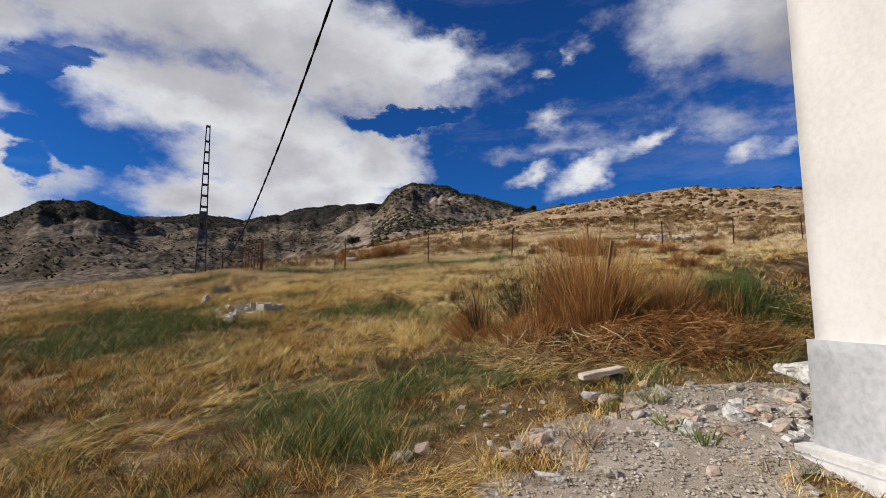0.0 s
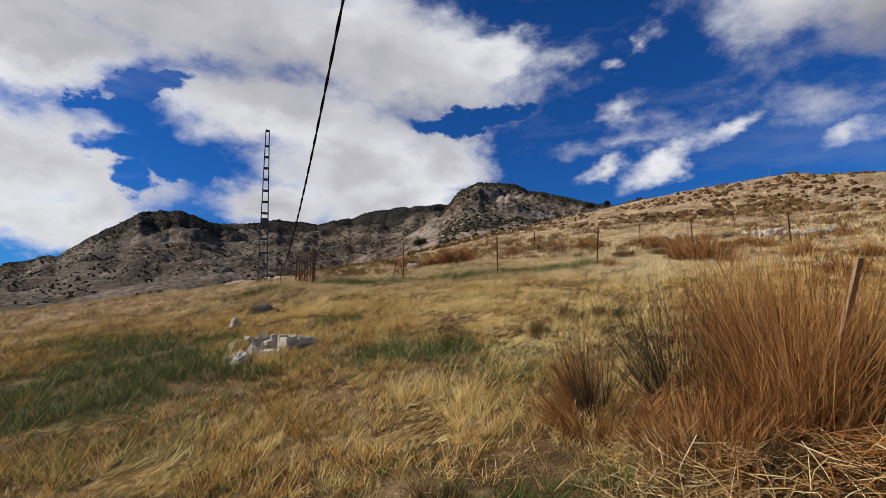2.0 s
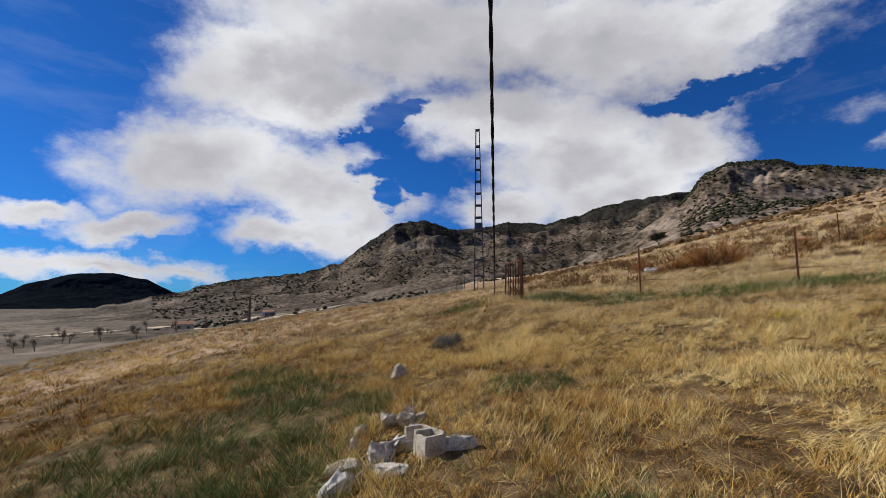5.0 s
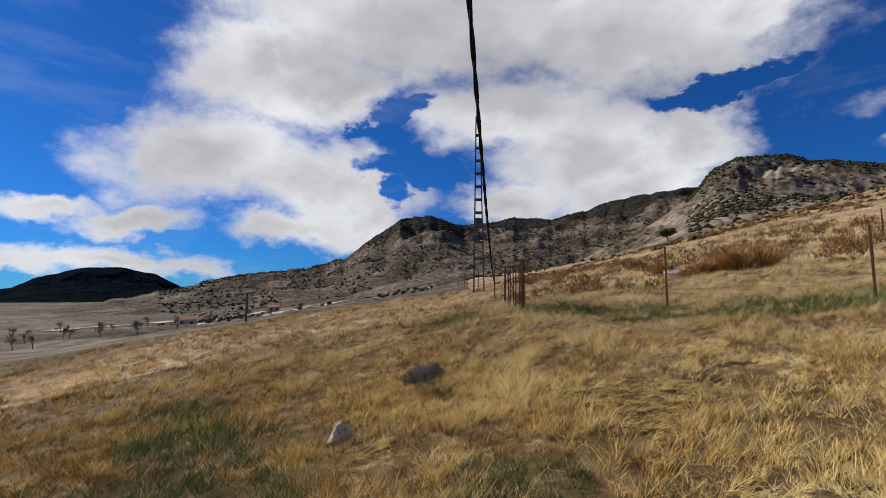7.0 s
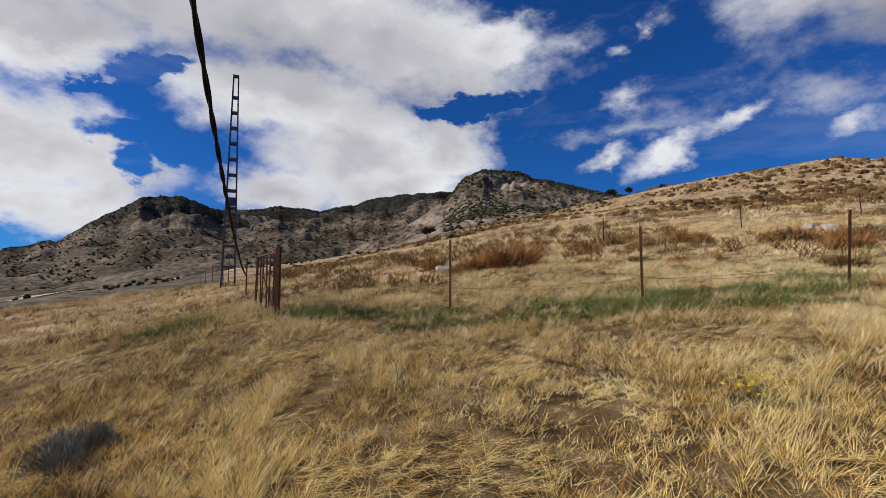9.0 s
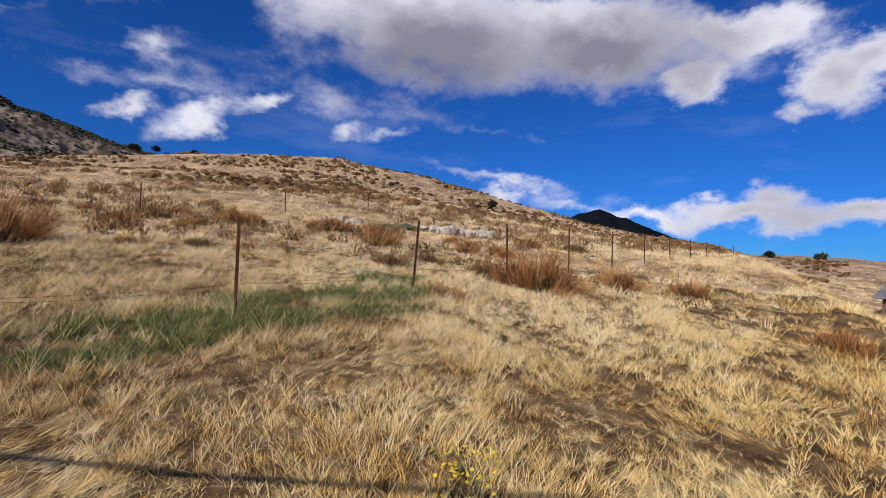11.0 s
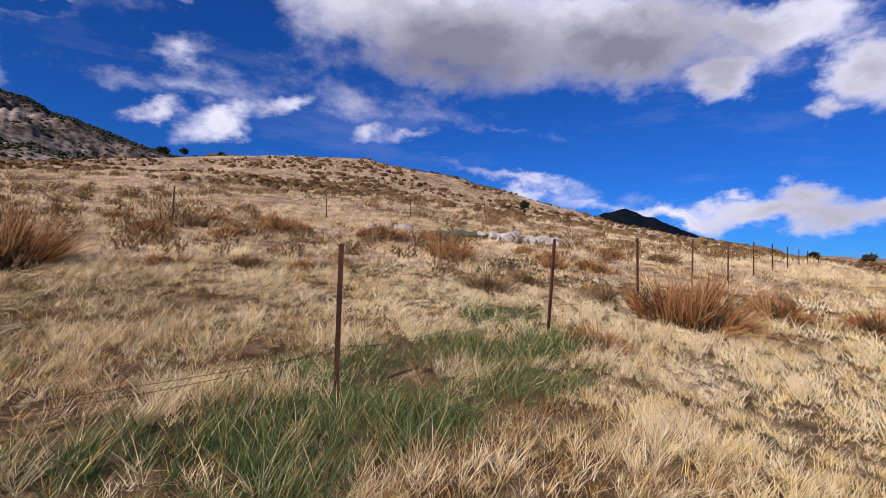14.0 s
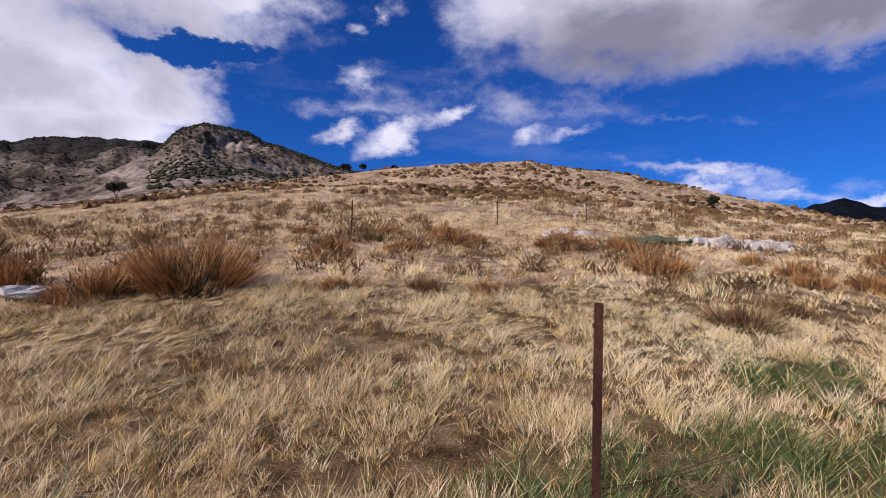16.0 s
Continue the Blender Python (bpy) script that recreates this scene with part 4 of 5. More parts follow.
grown(b, "dark_interior", M_DARKTWIG, twigs(rs, 1800, 0.6, 0.4, 0.006, 0.14))
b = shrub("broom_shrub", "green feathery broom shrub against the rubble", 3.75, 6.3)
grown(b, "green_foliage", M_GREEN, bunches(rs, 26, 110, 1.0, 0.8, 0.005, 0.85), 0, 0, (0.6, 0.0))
grown(b, "dark_interior", M_DARKTWIG, twigs(rs, 3000, 0.9, 0.5, 0.007, 0.14))
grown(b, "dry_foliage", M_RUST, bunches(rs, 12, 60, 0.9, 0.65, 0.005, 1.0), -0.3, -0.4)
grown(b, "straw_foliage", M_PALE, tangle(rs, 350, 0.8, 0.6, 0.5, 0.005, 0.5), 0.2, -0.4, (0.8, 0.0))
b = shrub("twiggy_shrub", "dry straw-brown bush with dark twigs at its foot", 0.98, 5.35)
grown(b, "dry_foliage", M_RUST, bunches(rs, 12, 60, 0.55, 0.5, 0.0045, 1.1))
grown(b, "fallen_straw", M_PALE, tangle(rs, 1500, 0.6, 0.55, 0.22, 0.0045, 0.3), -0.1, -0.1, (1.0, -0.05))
grown(b, "dark_interior", M_DARKTWIG, twigs(rs, 1500, 0.45, 0.3, 0.006, 0.12), 0.1, 0)
b = shrub("twiggy_shrub", "small dark olive twiggy shrub among straw", 0.45, 6.04)
grown(b, "green_foliage", M_DARKTWIG, bunches(rs, 5, 26, 0.2, 1.2, 0.004, 0.35))
grown(b, "dry_foliage", M_RUST, bunches(rs, 9, 60, 0.5, 0.75, 0.0045, 0.8))
b = shrub("lavender_shrub", "low grey-green cushion shrub in straw", -6.0, 13.05)
grown(b, "grey_foliage", M_GREYSHRUB, twigs(rs, 2600, 0.36, 0.27, 0.005, 0.09))
grown(b, "grey_stems", M_GREYSHRUB, bunches(rs, 14, 30, 0.36, 0.27, 0.005, 1.0))
LOW_BUSHES = ((-0.9, 8.4, 0.3, 0.28), (0.1, 8.9, 0.35, 0.3), (-0.55, 5.0, 0.3, 0.2), (0.55, 9.6, 0.4, 0.34), (1.2, 9.8, 0.35, 0.3), (-5.2, 12.2, 0.3, 0.25))
FAR_SHRUBS = ((-2.8, 24.3, 0.84, 1.11), (-0.2, 27.4, 0.6, 0.46), (-0.7, 23.6, 0.31, 0.3), (-1.6, 33.1, 0.36, 0.37), (-0.3, 31.7, 0.5, 0.34), (1.4, 29.9, 0.5, 0.43), (3.7, 28.9, 0.99, 0.6), (6.4, 27.6, 0.91, 0.65), (5.6, 23.5, 0.59, 0.72), (3.7, 20.2, 0.38, 0.46), (5.0, 20.4, 0.33, 0.36), (5.1, 18.9, 0.38, 0.36), (5.1, 17.4, 0.99, 0.89), (2.6, 17.4, 0.51, 0.29), (7.7, 16.9, 0.52, 0.52), (8.6, 22.6, 0.43, 0.42), (8.7, 21.2, 0.53, 0.36), (0.6, 23.3, 0.32, 0.25), (1.5, 22.9, 0.34, 0.22), (13.4, 21.5, 0.6, 0.48), (-4.0, 24.2, 0.64, 0.56), (-5.4, 25.5, 0.35, 0.56), (1.5, 27.6, 0.46, 0.38), (4.2, 31.0, 0.52, 0.51), (2.4, 22.7, 0.2, 0.16), (7.9, 26.7, 0.68, 0.49), (7.6, 21.7, 0.39, 0.37), (8.9, 30.5, 0.43, 0.36), (12.5, 22.9, 0.47, 0.45), (-4.5, 31.2, 0.45, 0.34), (9.4, 24.0, 0.49, 0.31), (2.4, 31.5, 0.47, 0.39), (8.4, 15.6, 0.41, 0.42), (6.1, 12.7, 0.43, 0.41))
for x, y, r, t in LOW_BUSHES:
    b = shrub("low_bush", "low brown-olive bush half hidden in dry grass", x, y)
    grown(b, "dry_foliage", M_SCRUB, bunches(rs, 8, 45, r, t, 0.007, 1.0), 0, 0, (0.8, 0.1))
    grown(b, "green_foliage", M_OLIVE, bunches(rs, 6, 30, r, t * 0.8, 0.007, 1.0))
for x, y, r, t in FAR_SHRUBS:
    b = shrub("hillside_shrub", "rust-brown dry shrub on the hillside", x, y)
    big = int(6 + 12 * r)
    grown(b, "dry_foliage", M_RUST if rs.uniform() < 0.55 or r > 0.8 else M_SCRUB, bunches(rs, int(big * 1.6), 42, r * 1.15, t * 1.1, 0.010, 1.1))
    # inner twigs coloured darker to stand for shade between the stems
    grown(b, "dark_interior", M_DARKTWIG if r > 0.8 else M_SCRUB, twigs(rs, int(300 + 700 * r), r * 0.95, t * 0.55, 0.016, 0.2 * t + 0.06), 0, 0, (0.6, 0.0))


def tussocks(name, label, x, y, size, mat, n_stems, wide, seed):
    """Many small scrub tufts in one mesh."""
    rs = np.random.RandomState(seed)
    vs, fs, ts, at = [], [], [], 0
    z = land(x, y)
    for i in range(len(x)):
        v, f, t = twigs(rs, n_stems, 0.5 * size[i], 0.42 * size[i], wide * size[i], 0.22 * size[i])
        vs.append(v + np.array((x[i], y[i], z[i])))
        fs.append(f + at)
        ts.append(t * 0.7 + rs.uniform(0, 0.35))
        at += len(v)
    ob = raw_mesh(name, np.concatenate(vs), np.concatenate(fs), mat, np.concatenate(ts))
    return tagged(ob, label, "scrub", kind="stuff")


rs = np.random.RandomState(31)


def hill_spots(n, r0, r1, power):
    a = np.radians(rs.uniform(-30, 82, n))
    r = r0 + (r1 - r0) * rs.uniform(0, 1, n) ** power
    x, y = OX + r * np.sin(a), OY + r * np.cos(a)
    k = (y > 21.5) & (fractal(x, y, 9, 13, 3) > -0.25)
    return x[k], y[k]


x, y = hill_spots(3400, 13, 66, 0.75)
tussocks("hill_scrub", "low brown and olive scrub tufts dotted over the hill", x, y, rs.uniform(0.4, 1.1, len(x)) ** 1.3, M_SCRUB, 60, 0.045, 7)


def clumps(name, label, pts, size, mat, seed, flat=0.7, plain=False):
    """Many far bushes as small ragged lumps, joined into one mesh."""
    rs = np.random.RandomState(seed)
    bm = bmesh.new()
    bmesh.ops.create_icosphere(bm, subdivisions=1, radius=1) if not plain else bmesh.ops.convex_hull(bm, input=[bm.verts.new(p) for p in ((1, 0, 0), (-1, 0, 0), (0, 1, 0), (0, -1, 0), (0, 0, 1), (0, 0, -1))])
    bm.verts.ensure_lookup_table()
    bm.verts.index_update()
    v0 = np.array([v.co for v in bm.verts])
    f0 = np.array([[v.index for v in f.verts] for f in bm.faces])
    bm.free()
    n = len(pts)
    jitter = rs.uniform(0.55, 1.25, (n, len(v0), 1))
    v = v0[None] * jitter * size[:, None, None] * np.array((1, 1, flat)) + pts[:, None, :]
    f = f0[None] + (np.arange(n) * len(v0))[:, None, None]
    ob = raw_mesh(name, v.reshape(-1, 3), f.reshape(-1, 3), mat, np.repeat(rs.uniform(0.05, 0.6, n), len(v0)))
    return tagged(ob, label, "scrub", kind="stuff")


pts = []
for a0, a1, r0, r1, height in MOUNTAINS:
    n = 4200
    aa, rr = np.radians(rs.uniform(a0, a1, n)), r0 + (r1 * 0.99 - r0) * rs.uniform(0, 1, n) ** 0.8
    px, py = OX + rr * np.sin(aa), OY + rr * np.cos(aa)
    keep = fractal(px, py, 60, 19, 3) > -0.3
    pts.append(np.stack((px, py, height(px, py, aa, rr) + 0.5), -1)[keep])
    # denser scrub along the crest
    aa, rr = np.radians(rs.uniform(a0, a1 - 3, 1500)), r1 * (1 - 0.10 * rs.uniform(0, 1, 1500) ** 1.5)
    px, py = OX + rr * np.sin(aa), OY + rr * np.cos(aa)
    pts.append(np.stack((px, py, height(px, py, aa, rr) + 0.2), -1)[fractal(px, py, 90, 12, 2) > -0.25])
pts = np.concatenate(pts)
clumps("mountain_scrub", "dark scrub dotted over the mountain slopes", pts, 0.6 + 1.9 * rs.uniform(0, 1, len(pts)) ** 2, M_DARKSCRUB, 5, 0.7, True)
x, y = hill_spots(9000, 46, 140, 0.8)
clumps("upper_scrub", "small dark bushes dotted over the upper hill", np.stack((x, y, land(x, y) + 0.1), -1), 0.22 + 0.5 * rs.uniform(0, 1, len(x)) ** 2, M_SCRUB, 8)
x, y = hill_spots(1500, 24, 130, 0.6)
k = fractal(x, y, 16, 6, 3) > 0.1
x, y = x[k], y[k]
rocks = clumps("hill_rocks", "small pale limestone rocks showing through the hill grass", np.stack((x, y, land(x, y) + 0.05), -1), 0.08 + 0.3 * rs.uniform(0, 1, len(x)) ** 3, M_ROCK, 14, 0.7, True)
rocks["category"] = "rocks"


# ---- stones ----
def stone_bm(size, seed, corners=16, bevel=0.08):
    """An angular broken stone: the hull of random corners, with worn edges."""
    rnd = random.Random(seed)
    bm = bmesh.new()
    for _ in range(corners):
        v = Vector([rnd.uniform(-1, 1) for _ in range(3)])
        v = v / max(abs(c) for c in v) * rnd.uniform(0.75, 1.0)
        bm.verts.new((v.x * size[0] / 2, v.y * size[1] / 2, v.z * size[2] / 2))
    made = bmesh.ops.convex_hull(bm, input=bm.verts[:])
    loose = [v for v in bm.verts if not v.link_faces]
    bmesh.ops.delete(bm, geom=loose, context="VERTS")
    if bevel:
        bmesh.ops.bevel(bm, geom=bm.edges[:], offset=bevel * min(size), segments=1, affect="EDGES")
        bmesh.ops.triangulate(bm, faces=bm.faces[:])
        bmesh.ops.subdivide_edges(bm, edges=bm.edges[:], cuts=2)
        s = min(size)
        for v in bm.verts:
            v.co += v.co.normalized() * s * (0.20 * noise.noise(v.co / s * 2.2 + Vector((seed, 0, 0))) + 0.10 * noise.noise(v.co / s * 6))
    return bm


def stone(name, label, x, y, size, mat, seed, turn=(0, 0, 0), group="", lift=0.0, bevel=0.08):
    ob = part(name, stone_bm(size, seed, bevel=bevel), mat)
    ob.matrix_world = pose(x, y, h(x, y) + size[2] * 0.2 + lift * (0.2 if group == PILE else 0.6), *turn)
    return tagged(ob, label, "stone", group)


PILE = "stones of the heap"
stone("stone", "rounded white limestone boulder in the grass heap", -3.66, 8.62, (0.30, 0.24, 0.22), M_WHITE_ROCK, 3, (0, 10, 30), PILE, 0.05, 0.14)
stone("stone", "flat white stone slab lying in the grass", -3.36, 8.42, (0.32, 0.14, 0.10), M_WHITE_ROCK, 4, (8, -6, 10), PILE, 0.06)
stone("stone", "upright white stone slab leaning in the grass", -3.56, 8.06, (0.34, 0.14, 0.16), M_WHITE_ROCK, 5, (20, -35, 60), PILE, 0.06)
stone("stone", "grey flat stone tilted in the grass heap", -3.82, 8.36, (0.34, 0.2, 0.08), M_ROCK, 6, (14, -16, 15), PILE, 0.06)
stone("stone", "white stone slab beside the block", -3.13, 8.98, (0.30, 0.16, 0.14), M_WHITE_ROCK, 7, (0, -8, 25), PILE, 0.10)
for i, (x, y, s) in enumerate(((-3.99, 9.36, 0.16), (-4.13, 9.26, 0.2), (-4.06, 9.5, 0.13), (-3.86, 9.42, 0.11), (-4.22, 8.98, 0.14), (-3.78, 9.2, 0.1), (-4.3, 9.12, 0.1), (-3.5, 7.86, 0.12))):
    stone("stone", "small pale broken stone in the heap", x, y, (s * 1.2, s, s * 0.8), M_ROCK, 30 + i, (i * 20, i * 33, i * 71), PILE, 0.05)
stone("stone", "reddish brick fragment in the heap", -4.06, 8.72, (0.10, 0.08, 0.16), M_RED_ROCK, 44, (0, 20, 40), PILE, 0.05)
stone("stone", "jagged grey-white rock standing in the grass", -5.36, 10.88, (0.24, 0.2, 0.28), M_ROCK, 45, (0, 38, 60), "", 0.02)
stone("stone", "pale white boulder on the slope beyond the fence", -4.8, 24.3, (0.62, 0.45, 0.26), M_WHITE_ROCK, 46, (0, 5, 20), "", 0.08)


def block():
    """A hollow concrete block on its side."""
    base = empty("concrete_block", -3.38, 8.84, h(-3.38, 8.84) - 0.06, -20)
    tagged(base, "broken pale concrete block lying in the heap", "block")
    bm = bmesh.new()
    box(bm, -0.17, -0.09, 0.02, -0.13, 0.09, 0.24, 0.006)
    box(bm, -0.03, -0.09, 0.02, 0.02, 0.09, 0.24, 0.006)
    box(bm, 0.13, -0.09, 0.02, 0.17, 0.09, 0.22, 0.006)
    box(bm, -0.17, 0.06, 0.02, 0.17, 0.092, 0.24, 0.006)
    box(bm, 0.02, -0.092, 0.02, 0.17, -0.06, 0.22, 0.006)
    for v in bm.verts:
        v.co += Vector((1, 1, 1)) * 0.01 * noise.noise(v.co * 9)
    part("body", bm, M_ROCK, base)


block()

RUBBLE = "rubble by the house"
for i, (x, y, s, m) in enumerate(((2.02, 3.5, 0.17, M_WHITE_ROCK), (2.55, 3.78, 0.2, M_ROCK), (2.42, 3.5, 0.2, M_ROCK), (0.9, 2.9, 0.13, M_ROCK), (0.57, 2.86, 0.13, M_WHITE_ROCK), (0.58, 3.34, 0.14, M_RED_ROCK),
                                  (-0.17, 3.3, 0.12, M_RED_ROCK), (-0.29, 3.2, 0.13, M_WHITE_ROCK), (0.37, 3.14, 0.1, M_ROCK), (1.84, 3.3, 0.16, M_RED_ROCK), (2.94, 4.15, 0.36, M_WHITE_ROCK), (1.15, 4.0, 0.16, M_WHITE_ROCK), (1.3, 3.95, 0.13, M_ROCK))):
    stone("stone", "broken pale stone on the gravel", x, y, (s * 1.25, s, s * 0.55), m, 60 + i, (random.uniform(-12, 12), random.uniform(-12, 12), i * 47), RUBBLE, 0.0)
rnd = random.Random(5)
for i in range(190):
    x = rnd.gauss(1.95, 0.5) if i < 110 else rnd.uniform(0.1, 1.9)
    y = rnd.gauss(3.55, 0.3) if i < 110 else rnd.uniform(2.4, 4.0)
    if x > 2.0 and y < 3.15:
        y = 3.15 + rnd.uniform(0, 0.4)
    s = rnd.uniform(0.03, 0.12) if i < 110 else rnd.uniform(0.02, 0.06)
    stone("stone", "small broken stone on the gravel", x, y, (s * 1.35, s, s * 0.6), rnd.choice((M_WHITE_ROCK, M_ROCK, M_ROCK, M_RED_ROCK)), 200 + i, (rnd.uniform(-15, 15), rnd.uniform(-15, 15), rnd.uniform(0, 360)), RUBBLE, 0, 0)

rs = np.random.RandomState(77)
x, y = rs.uniform(-0.9, 2.9, 21000), rs.uniform(1.3, 4.4, 21000)
k = (blob(x, y, BARE_SPOTS) > 0.12) & ((x < 2.1) | (y > 3.2))
x, y = x[k], y[k]


def gravel_patch():
    """The bare strip of stony soil beside the house."""
    xs, ys = np.arange(-1.3, 3.3, 0.045), np.arange(0.2, 4.8, 0.045)
    gx, gy = np.meshgrid(xs, ys, indexing="ij")
    v = np.stack((gx, gy, land(gx, gy) + 0.012 + 0.008 * fractal(gx, gy, 0.15, 9, 2)), -1).reshape(-1, 3)
    i, j = np.meshgrid(np.arange(len(xs) - 1), np.arange(len(ys) - 1), indexing="ij")
    f = np.stack((i * len(ys) + j, (i + 1) * len(ys) + j, (i + 1) * len(ys) + j + 1, i * len(ys) + j + 1), -1).reshape(-1, 4)
    mid = v[f].mean(1)
    f = f[blob(mid[:, 0], mid[:, 1], BARE_SPOTS) > 0.08]
    tagged(raw_mesh("gravel_patch", v, f, M_GRAVEL, smooth=True), "bare stony soil with pale gravel beside the house", "ground", kind="structure")


gravel_patch()
gravel = clumps("gravel", "pale angular gravel strewn on bare soil", np.stack((x, y, land(x, y) + 0.017), -1), 0.004 + 0.018 * rs.uniform(0, 1, len(x)) ** 2.5, M_ROCK, 3, 0.6, True)
gravel["category"] = "gravel"

# heap of white stones, and a smaller one, on the hill
HILL = "stones of the hillside heap"
rnd = random.Random(8)
for i in range(110):
    f = rnd.random()
    x, y = 11.3 + 2.8 * f + rnd.gauss(0, 0.35), 27.3 - 1.4 * f + rnd.gauss(0, 0.4)
    s = rnd.uniform(0.1, 0.3) + 0.18 * (rnd.random() < 0.15)
    stone("stone", "pale limestone boulder of the hillside heap", x, y, (s * 1.3, s, s * 0.8), M_ROCK, 400 + i, (rnd.uniform(-25, 25), rnd.uniform(-25, 25), rnd.uniform(0, 360)), HILL, rnd.uniform(0.0, 0.22), 0)
for i in range(46):
    x, y = (8.3 + rnd.gauss(0, 0.5), 30.1 + rnd.gauss(0, 0.4)) if i < 16 else (rnd.uniform(6, 60), rnd.uniform(28, 90))
    s = rnd.uniform(0.2, 0.5)
    stone("stone", "pale limestone boulder on the hill", x, y, (s * 1.3, s, s * 0.7), M_ROCK, 600 + i, (rnd.uniform(-15, 15), rnd.uniform(-15, 15), rnd.uniform(0, 360)), HILL, 0, 0)


def net():
    """A sheet of green netting laid loosely over the grass."""
    bm = bmesh.new()
    grid = [[None] * 16 for _ in range(28)]
    for i in range(28):
        for j in range(16):
            x, y = 9.0 + 2.3 * i / 27 + 0.12 * noise.noise((i, j, 0.5)), 28.9 - 1.6 * j / 15 - 0.3 * i / 27
            grid[i][j] = bm.verts.new((x, y, h(x, y) + 0.16 + 0.12 * noise.noise((x * 2, y * 2, 1))))
    for i in range(27):
        for j in range(15):
            bm.faces.new((grid[i][j], grid[i + 1][j], grid[i + 1][j + 1], grid[i][j + 1]))
    bmesh.ops.solidify(bm, geom=bm.faces[:], thickness=0.015)
    tagged(part("netting", bm, M_NET, smooth=True), "faded green netting spread over dry grass", "netting")


net()


# ---- timber by the house ----
def board():
    base = empty("wooden_board", 1.33, 4.28, h(1.33, 4.28) + 0.08, 12)
    tagged(base, "short bleached wooden board lying on rubble", "board")
    bm = bmesh.new()
    box(bm, -0.2, -0.06, 0.0, 0.2, 0.06, 0.045, 0.006)
    bmesh.ops.subdivide_edges(bm, edges=bm.edges[:], cuts=2)
    for v in bm.verts:
        v.co += Vector((0.012, 0.006, 0.004)) * noise.noise(v.co * 14)
    bmesh.ops.rotate(bm, verts=bm.verts[:], cent=(0, 0, 0), matrix=Matrix.Rotation(radians(-9), 3, "Y"))
    part("plank", bm, M_WOOD, base)
    bm = bmesh.new()
    box(bm, 0.1, -0.05, -0.09, 0.19, 0.07, 0.005, 0.008)
    part("offcut", bm, M_BARK, base, "dark rotten offcut under the board")


board()


def stake():
    base = empty("wooden_stake", 1.82, 5.85, h(1.82, 5.85) - 0.05)
    tagged(base, "thin pale wooden stake standing in the broom shrub", "stake")
    bm = bmesh.new()
    lathe_bar(bm, (0, 0, 0), (0.0, -0.25, 0.7), 0.032)
    lathe_bar(bm, (0, -0.25, 0.7), (0.03, -0.42, 2.2 - base.location.z), 0.03)
    part("pole", bm, M_STAKE, base)


stake()


# ---- flowers ----
def flower_tuft(x, y, n, seed):
    base = empty("flower_tuft", x, y, h(x, y))
    tagged(base, "low tuft of yellow wild flowers in straw", "flowers")
    rs = np.random.RandomState(seed)
    v, f, t = spray(rs, 90, 0.28, 0.16, 0.006, 1.2)
    raw_mesh("foliage", v, f, M_GREEN, t).parent = base
    bm = bmesh.new()
    for _ in range(n):
        a, r = rs.uniform(0, 6.28), 0.22 * math.sqrt(rs.uniform())
        bmesh.ops.create_cone(bm, cap_ends=True, segments=6, radius1=0.009, radius2=0.013, depth=0.006, matrix=pose(r * math.cos(a), r * math.sin(a), rs.uniform(0.1, 0.19), rs.uniform(-30, 30), rs.uniform(-30, 30)))
    part("blossom", bm, M_FLOWER, base, "tiny yellow blossoms")


flower_tuft(-0.89, 13.58, 40, 3)
flower_tuft(-1.1, 13.4, 16, 4)


def weed(x, y, seed):
    base = empty("weed", x, y, h(x, y))
    tagged(base, "small yellow-green weed growing in gravel", "weed")
    rs = np.random.RandomState(seed)
    v, f, t = spray(rs, 60, 0.16, 0.16, 0.016, 1.1)
    raw_mesh("leaf_rosette", v, f, M_GREEN, t * 0.4 + 0.6).parent = base


weed(1.59, 3.86, 1)
weed(1.53, 3.45, 2)
weed(1.62, 3.2, 3)


# ---- far buildings, trees, tracks ----
def spot(az, r):
    a = radians(az)
    return OX + r * math.sin(a), OY + r * math.cos(a)


def small_house(name, label, az, r, w, d, tall, turn, wall, roof):
    x, y = spot(az, r)
    base = empty(name, x, y, h(x, y) - 0.5, turn)
    tagged(base, label, "building")
    bm = bmesh.new()
    box(bm, -w / 2, -d / 2, 0, w / 2, d / 2, tall + 0.5)
    part("wall", bm, wall, base)
    bm = bmesh.new()
    ridge = [(-w / 2 - 0.3, 0, tall + 0.5 + d * 0.22), (w / 2 + 0.3, 0, tall + 0.5 + d * 0.22)]
    low = [(sx * (w / 2 + 0.3), sy * (d / 2 + 0.3), tall + 0.45) for sy in (-1, 1) for sx in (-1, 1)]
    r0, r1 = (bm.verts.new(p) for p in ridge)
    a, b, c, e = (bm.verts.new(p) for p in low)
    for f in ((a, b, r1, r0), (e, c, r0, r1), (a, r0, c), (b, e, r1), (c, e, b, a)):
        bm.faces.new(f)
    part("roof", bm, roof, base)
    for k, (px, pw, z0, z1) in enumerate(((-w * 0.2, 1.0, 0.5, 2.5), (w * 0.25, 0.9, 1.5, 2.4))):
        bm = bmesh.new()
        box(bm, px - pw / 2, -d / 2 - 0.04, z0, px + pw / 2, -d / 2 + 0.1, z1)
        part("door" if k == 0 else "window", bm, M_BARK, base)


small_house("stone_hut", "small stone hut with a pale terrace in the valley", -63.7, 190, 6.5, 4.5, 2.6, 60, M_TRACK, M_TILE)
small_house("farmhouse", "tiny white farmhouse at the foot of the mountain", -55.0, 330, 7, 5, 2.8, 40, M_RENDER, M_TILE)
small_house("farmhouse", "tiny white farmhouse far across the valley", -66.5, 900, 18, 9, 5, 40, M_RENDER, M_TILE)


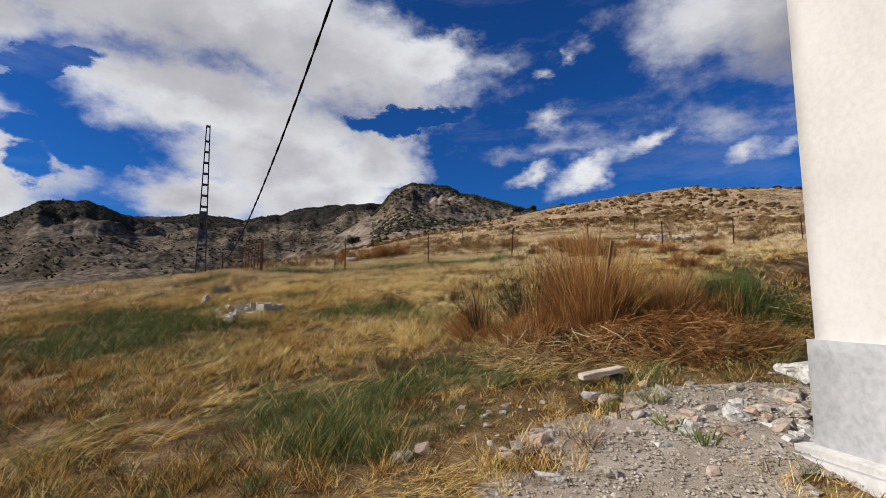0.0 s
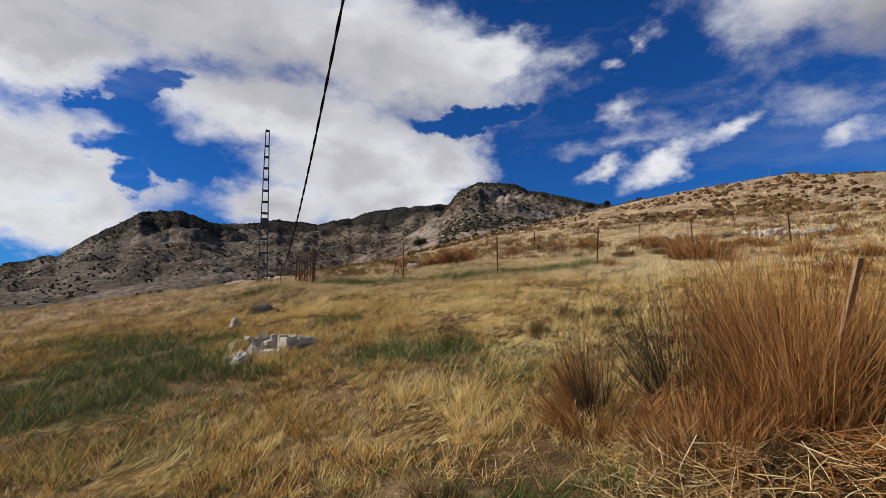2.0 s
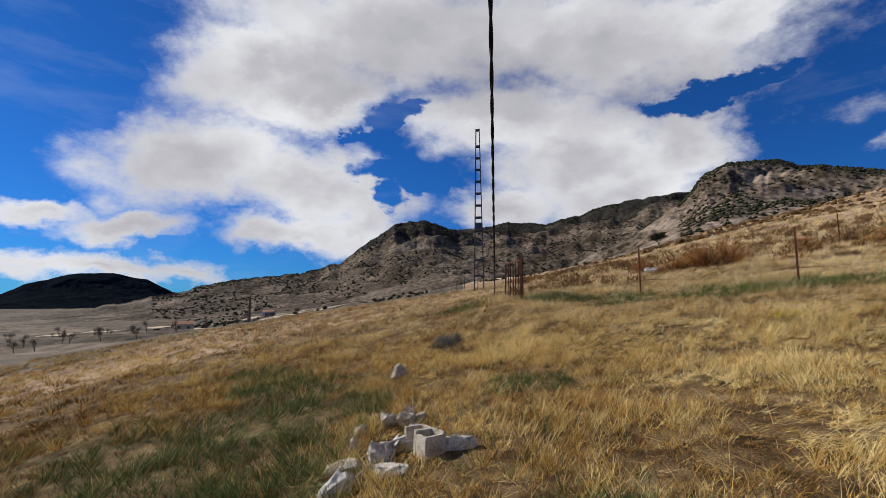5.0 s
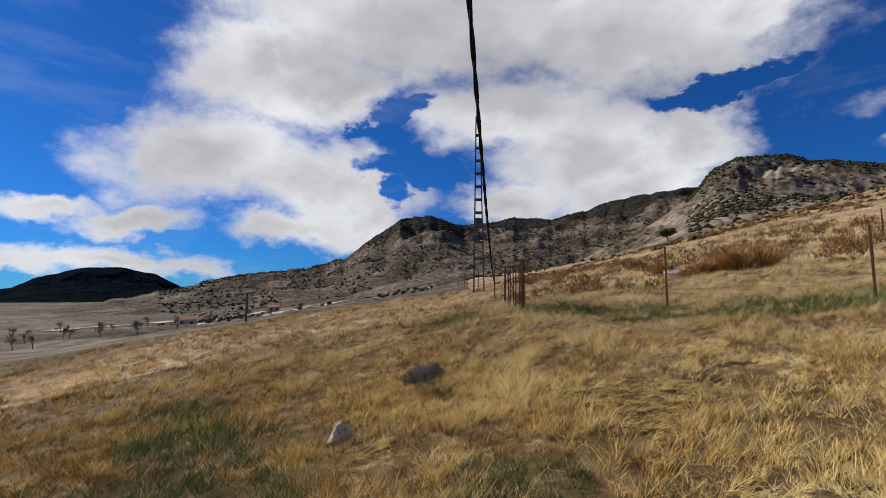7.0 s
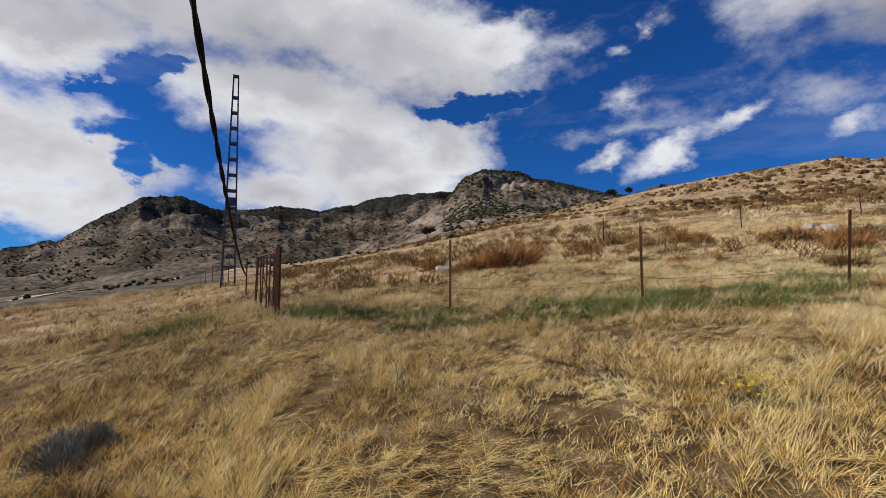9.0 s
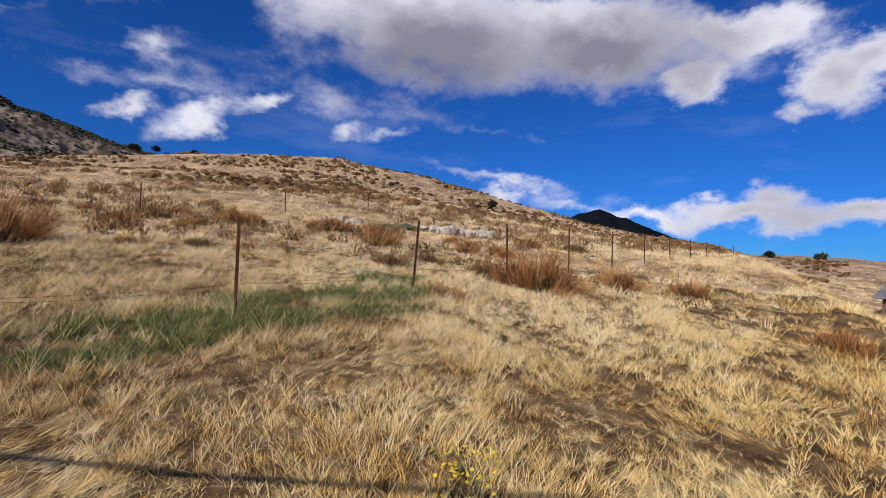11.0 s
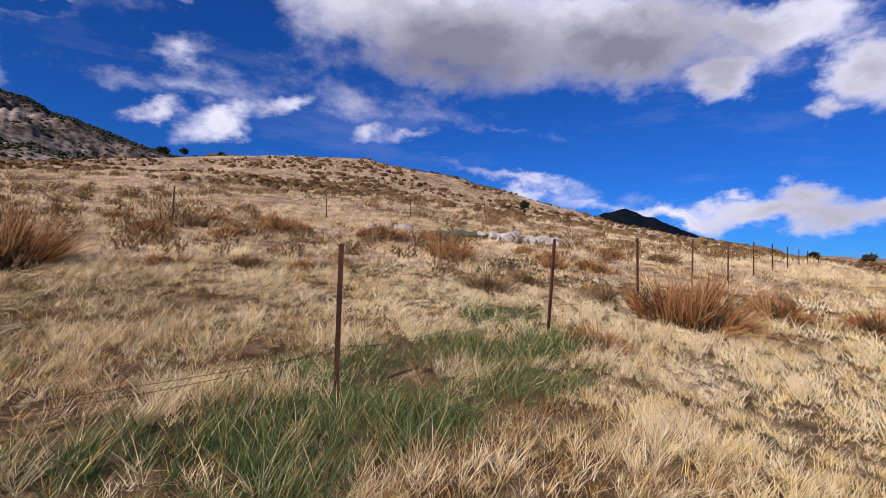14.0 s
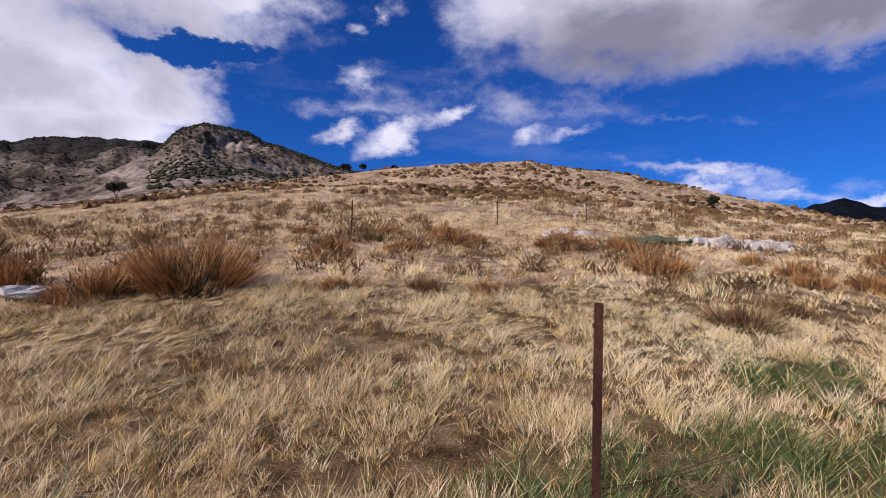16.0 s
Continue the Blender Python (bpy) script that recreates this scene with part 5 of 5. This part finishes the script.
def barn():
    x, y = 43.8, 5.2
    base = empty("barn", x, y, 0.15, 86)
    tagged(base, "long low barn with a grey corrugated roof", "barn")
    bm = bmesh.new()
    box(bm, -9, -6, -1.5, 9, 6, 2.3)
    part("wall", bm, M_BARK, base)
    for side in (-1, 1):
        bm = bmesh.new()
        n = 90
        rows = []
        for i in range(n + 1):
            px = -9.4 + 18.8 * i / n
            dz = 0.05 * math.sin(i * 1.9)
            rows.append([bm.verts.new((px, side * 6.5, 2.35 + dz)), bm.verts.new((px, 0, 3.5 + dz)), bm.verts.new((px, 0, 3.42 + dz)), bm.verts.new((px, side * 6.5, 2.27 + dz))])
        for p, q in zip(rows, rows[1:]):
            for k in range(4):
                bm.faces.new((p[k], q[k], q[(k + 1) % 4], p[(k + 1) % 4]))
        part("roof_sheet", bm, M_ROOF, base)
    bm = bmesh.new()
    box(bm, -9.5, -0.3, 3.42, 9.5, 0.3, 3.6, 0.04)
    part("ridge_cap", bm, M_APRON, base)


barn()


def tree_mesh(seed, tall, leafy):
    """Trunk and crown of a small tree: limbs from short tapered bars, leaves as small scattered blades."""
    rnd = random.Random(seed)
    bm = bmesh.new()
    tips = []

    def limb(p, d, length, w, depth):
        q = p + d * length
        side = d.cross(Vector((0.3, 1, 0.2))).normalized()
        up = d.cross(side)
        ring = [[bm.verts.new(c + (side * math.cos(t) + up * math.sin(t)) * ww) for t in (0, 2.1, 4.2)] for c, ww in ((p, w), (q, w * 0.6))]
        for i in range(3):
            bm.faces.new((ring[0][i], ring[0][(i + 1) % 3], ring[1][(i + 1) % 3], ring[1][i]))
        if depth == 0:
            tips.append(q)
            return
        for _ in range(rnd.choice((2, 3))):
            nd = (d + Vector((rnd.uniform(-1, 1), rnd.uniform(-1, 1), rnd.uniform(-0.1, 0.7))) * 0.75).normalized()
            limb(q, nd, length * rnd.uniform(0.6, 0.85), w * 0.6, depth - 1)

    limb(Vector((0, 0, -0.3)), Vector((rnd.uniform(-0.1, 0.1), 0, 1)).normalized(), tall * 0.3, tall * 0.045, 4)
    return bm, tips


def tree(name, label, x, y, tall, seed, leaf_mat, leaf, n_leaf, z=None):
    base = empty(name, x, y, h(x, y) if z is None else z)
    tagged(base, label, "tree")
    bm, tips = tree_mesh(seed, tall, True)
    part("trunk", bm, M_BARK, base)
    rs = np.random.RandomState(seed)
    c = np.array([tips[i] for i in rs.randint(0, len(tips), n_leaf)]) + rs.normal(0, tall * 0.055, (n_leaf, 3))
    a, b = rs.normal(0, leaf, (n_leaf, 3)), rs.normal(0, leaf, (n_leaf, 3))
    v = np.stack((c, c + a, c + b), 1).reshape(-1, 3)
    raw_mesh("crown", v, np.arange(n_leaf * 3).reshape(-1, 3), leaf_mat).parent = base
    return base


bare = tree("almond_tree", "small bare almond tree in the valley orchard", *spot(-76.2, 112), 3.0, 3, M_BARK, 0.1, 160)
bare["group"] = "orchard trees"
rnd = random.Random(12)
for i in range(7):
    for j in range(12):
        az, r = -80 + 3.1 * j + rnd.uniform(-0.6, 0.6), 118 + 18 * i + j * 3 + rnd.uniform(-4, 4)
        if az < -52:
            x, y = spot(az, r)
            copy_thing(bare, pose(x, y, h(x, y), 0, 0, rnd.uniform(0, 360)) @ Matrix.Scale(rnd.uniform(0.75, 1.15), 4))
for az, el_r, tall in ((80.4, 150, 2.8), (87.4, 125, 2.6), (88.4, 130, 2.4), (89.8, 120, 2.8), (91.3, 125, 2.0), (76.6, 140, 1.8)):
    x, y = spot(az, el_r)
    tree("round_tree", "dark evergreen tree on the far skyline", x, y, tall, int(az * 10), M_DARKSCRUB, 0.4, 900)
for i, (az, r, tall) in enumerate(((13.2, 122, 2.2), (18.5, 124, 1.6), (21, 124, 1.5), (23, 124, 1.2), (10.1, 105, 2.0), (12.1, 112, 1.8), (15.6, 118, 2.2), (27, 122, 1.2), (38, 118, 1.0), (47.5, 80, 2.0), (-10.8, 95, 3.2), (33, 122, 1.0))):
    x, y = spot(az, r)
    tree("evergreen_bush", "dark rounded evergreen bush on the hill", x, y, tall, 70 + i, M_DARKSCRUB, 0.22, 700)

# rows of small trees and hedges in the far fields
pts = []
for i in range(26):
    for j in range(46):
        az, r = -66 + 1.05 * j + 0.2 * i, 240 + 11 * i + rnd.uniform(-1.5, 1.5)
        if fractal(np.array(az * 2.0), np.array(r * 0.06), 6, 4, 2) > 0.05:
            x, y = spot(az + rnd.uniform(-0.1, 0.1), r)
            pts.append((x, y, h(x, y) + 0.5))
clumps("field_trees", "rows of small trees in the far valley fields", np.array(pts), rs.uniform(0.5, 1.3, len(pts)), M_DARKSCRUB, 9, 0.9)


def utility_pole(x, y, tall):
    base = empty("utility_pole", x, y, h(x, y) - 0.3)
    tagged(base, "weathered wooden utility pole in the valley", "pole")
    bm = bmesh.new()
    bmesh.ops.create_cone(bm, cap_ends=True, segments=10, radius1=0.17, radius2=0.12, depth=tall, matrix=Matrix.Translation((0, 0, tall / 2)))
    part("mast", bm, M_BARK, base)


utility_pole(-58.2, 43.3, 3.9)


def track(name, label, points, width):
    """A dirt track laid over the ground along the points (azimuth, distance)."""
    line = []
    for (a0, r0), (a1, r1) in zip(points, points[1:]):
        line += [spot(a0 + (a1 - a0) * k / 12, r0 + (r1 - r0) * k / 12) for k in range(12)]
    bm = bmesh.new()
    prev = None
    for (x, y), (x2, y2) in zip(line, line[1:]):
        d = Vector((x2 - x, y2 - y)).normalized()
        nx, ny = -d.y * width / 2, d.x * width / 2
        ws = (-1, -0.5, 0, 0.5, 1)
        row = [bm.verts.new((x + nx * w, y + ny * w, h(x + nx * w, y + ny * w) + 0.35)) for w in ws]
        if prev:
            for k in range(4):
                bm.faces.new((prev[k], prev[k + 1], row[k + 1], row[k]))
        prev = row
    tagged(part(name, bm, M_TRACK, smooth=True), label, "road", kind="structure")


track("road_valley", "pale dirt track through the valley fields", ((-70, 170), (-60, 215), (-52, 260), (-44, 300), (-37, 310), (-31, 270), (-27, 240)), 9)
track("road_field", "pale ploughed field at the foot of the mountain", ((-38, 330), (-34, 342), (-28, 362)), 26)
track("road_upper", "pale dirt field edge below the mountain", ((-75, 260), (-62, 310), (-50, 360), (-40, 390), (-30, 370)), 7)
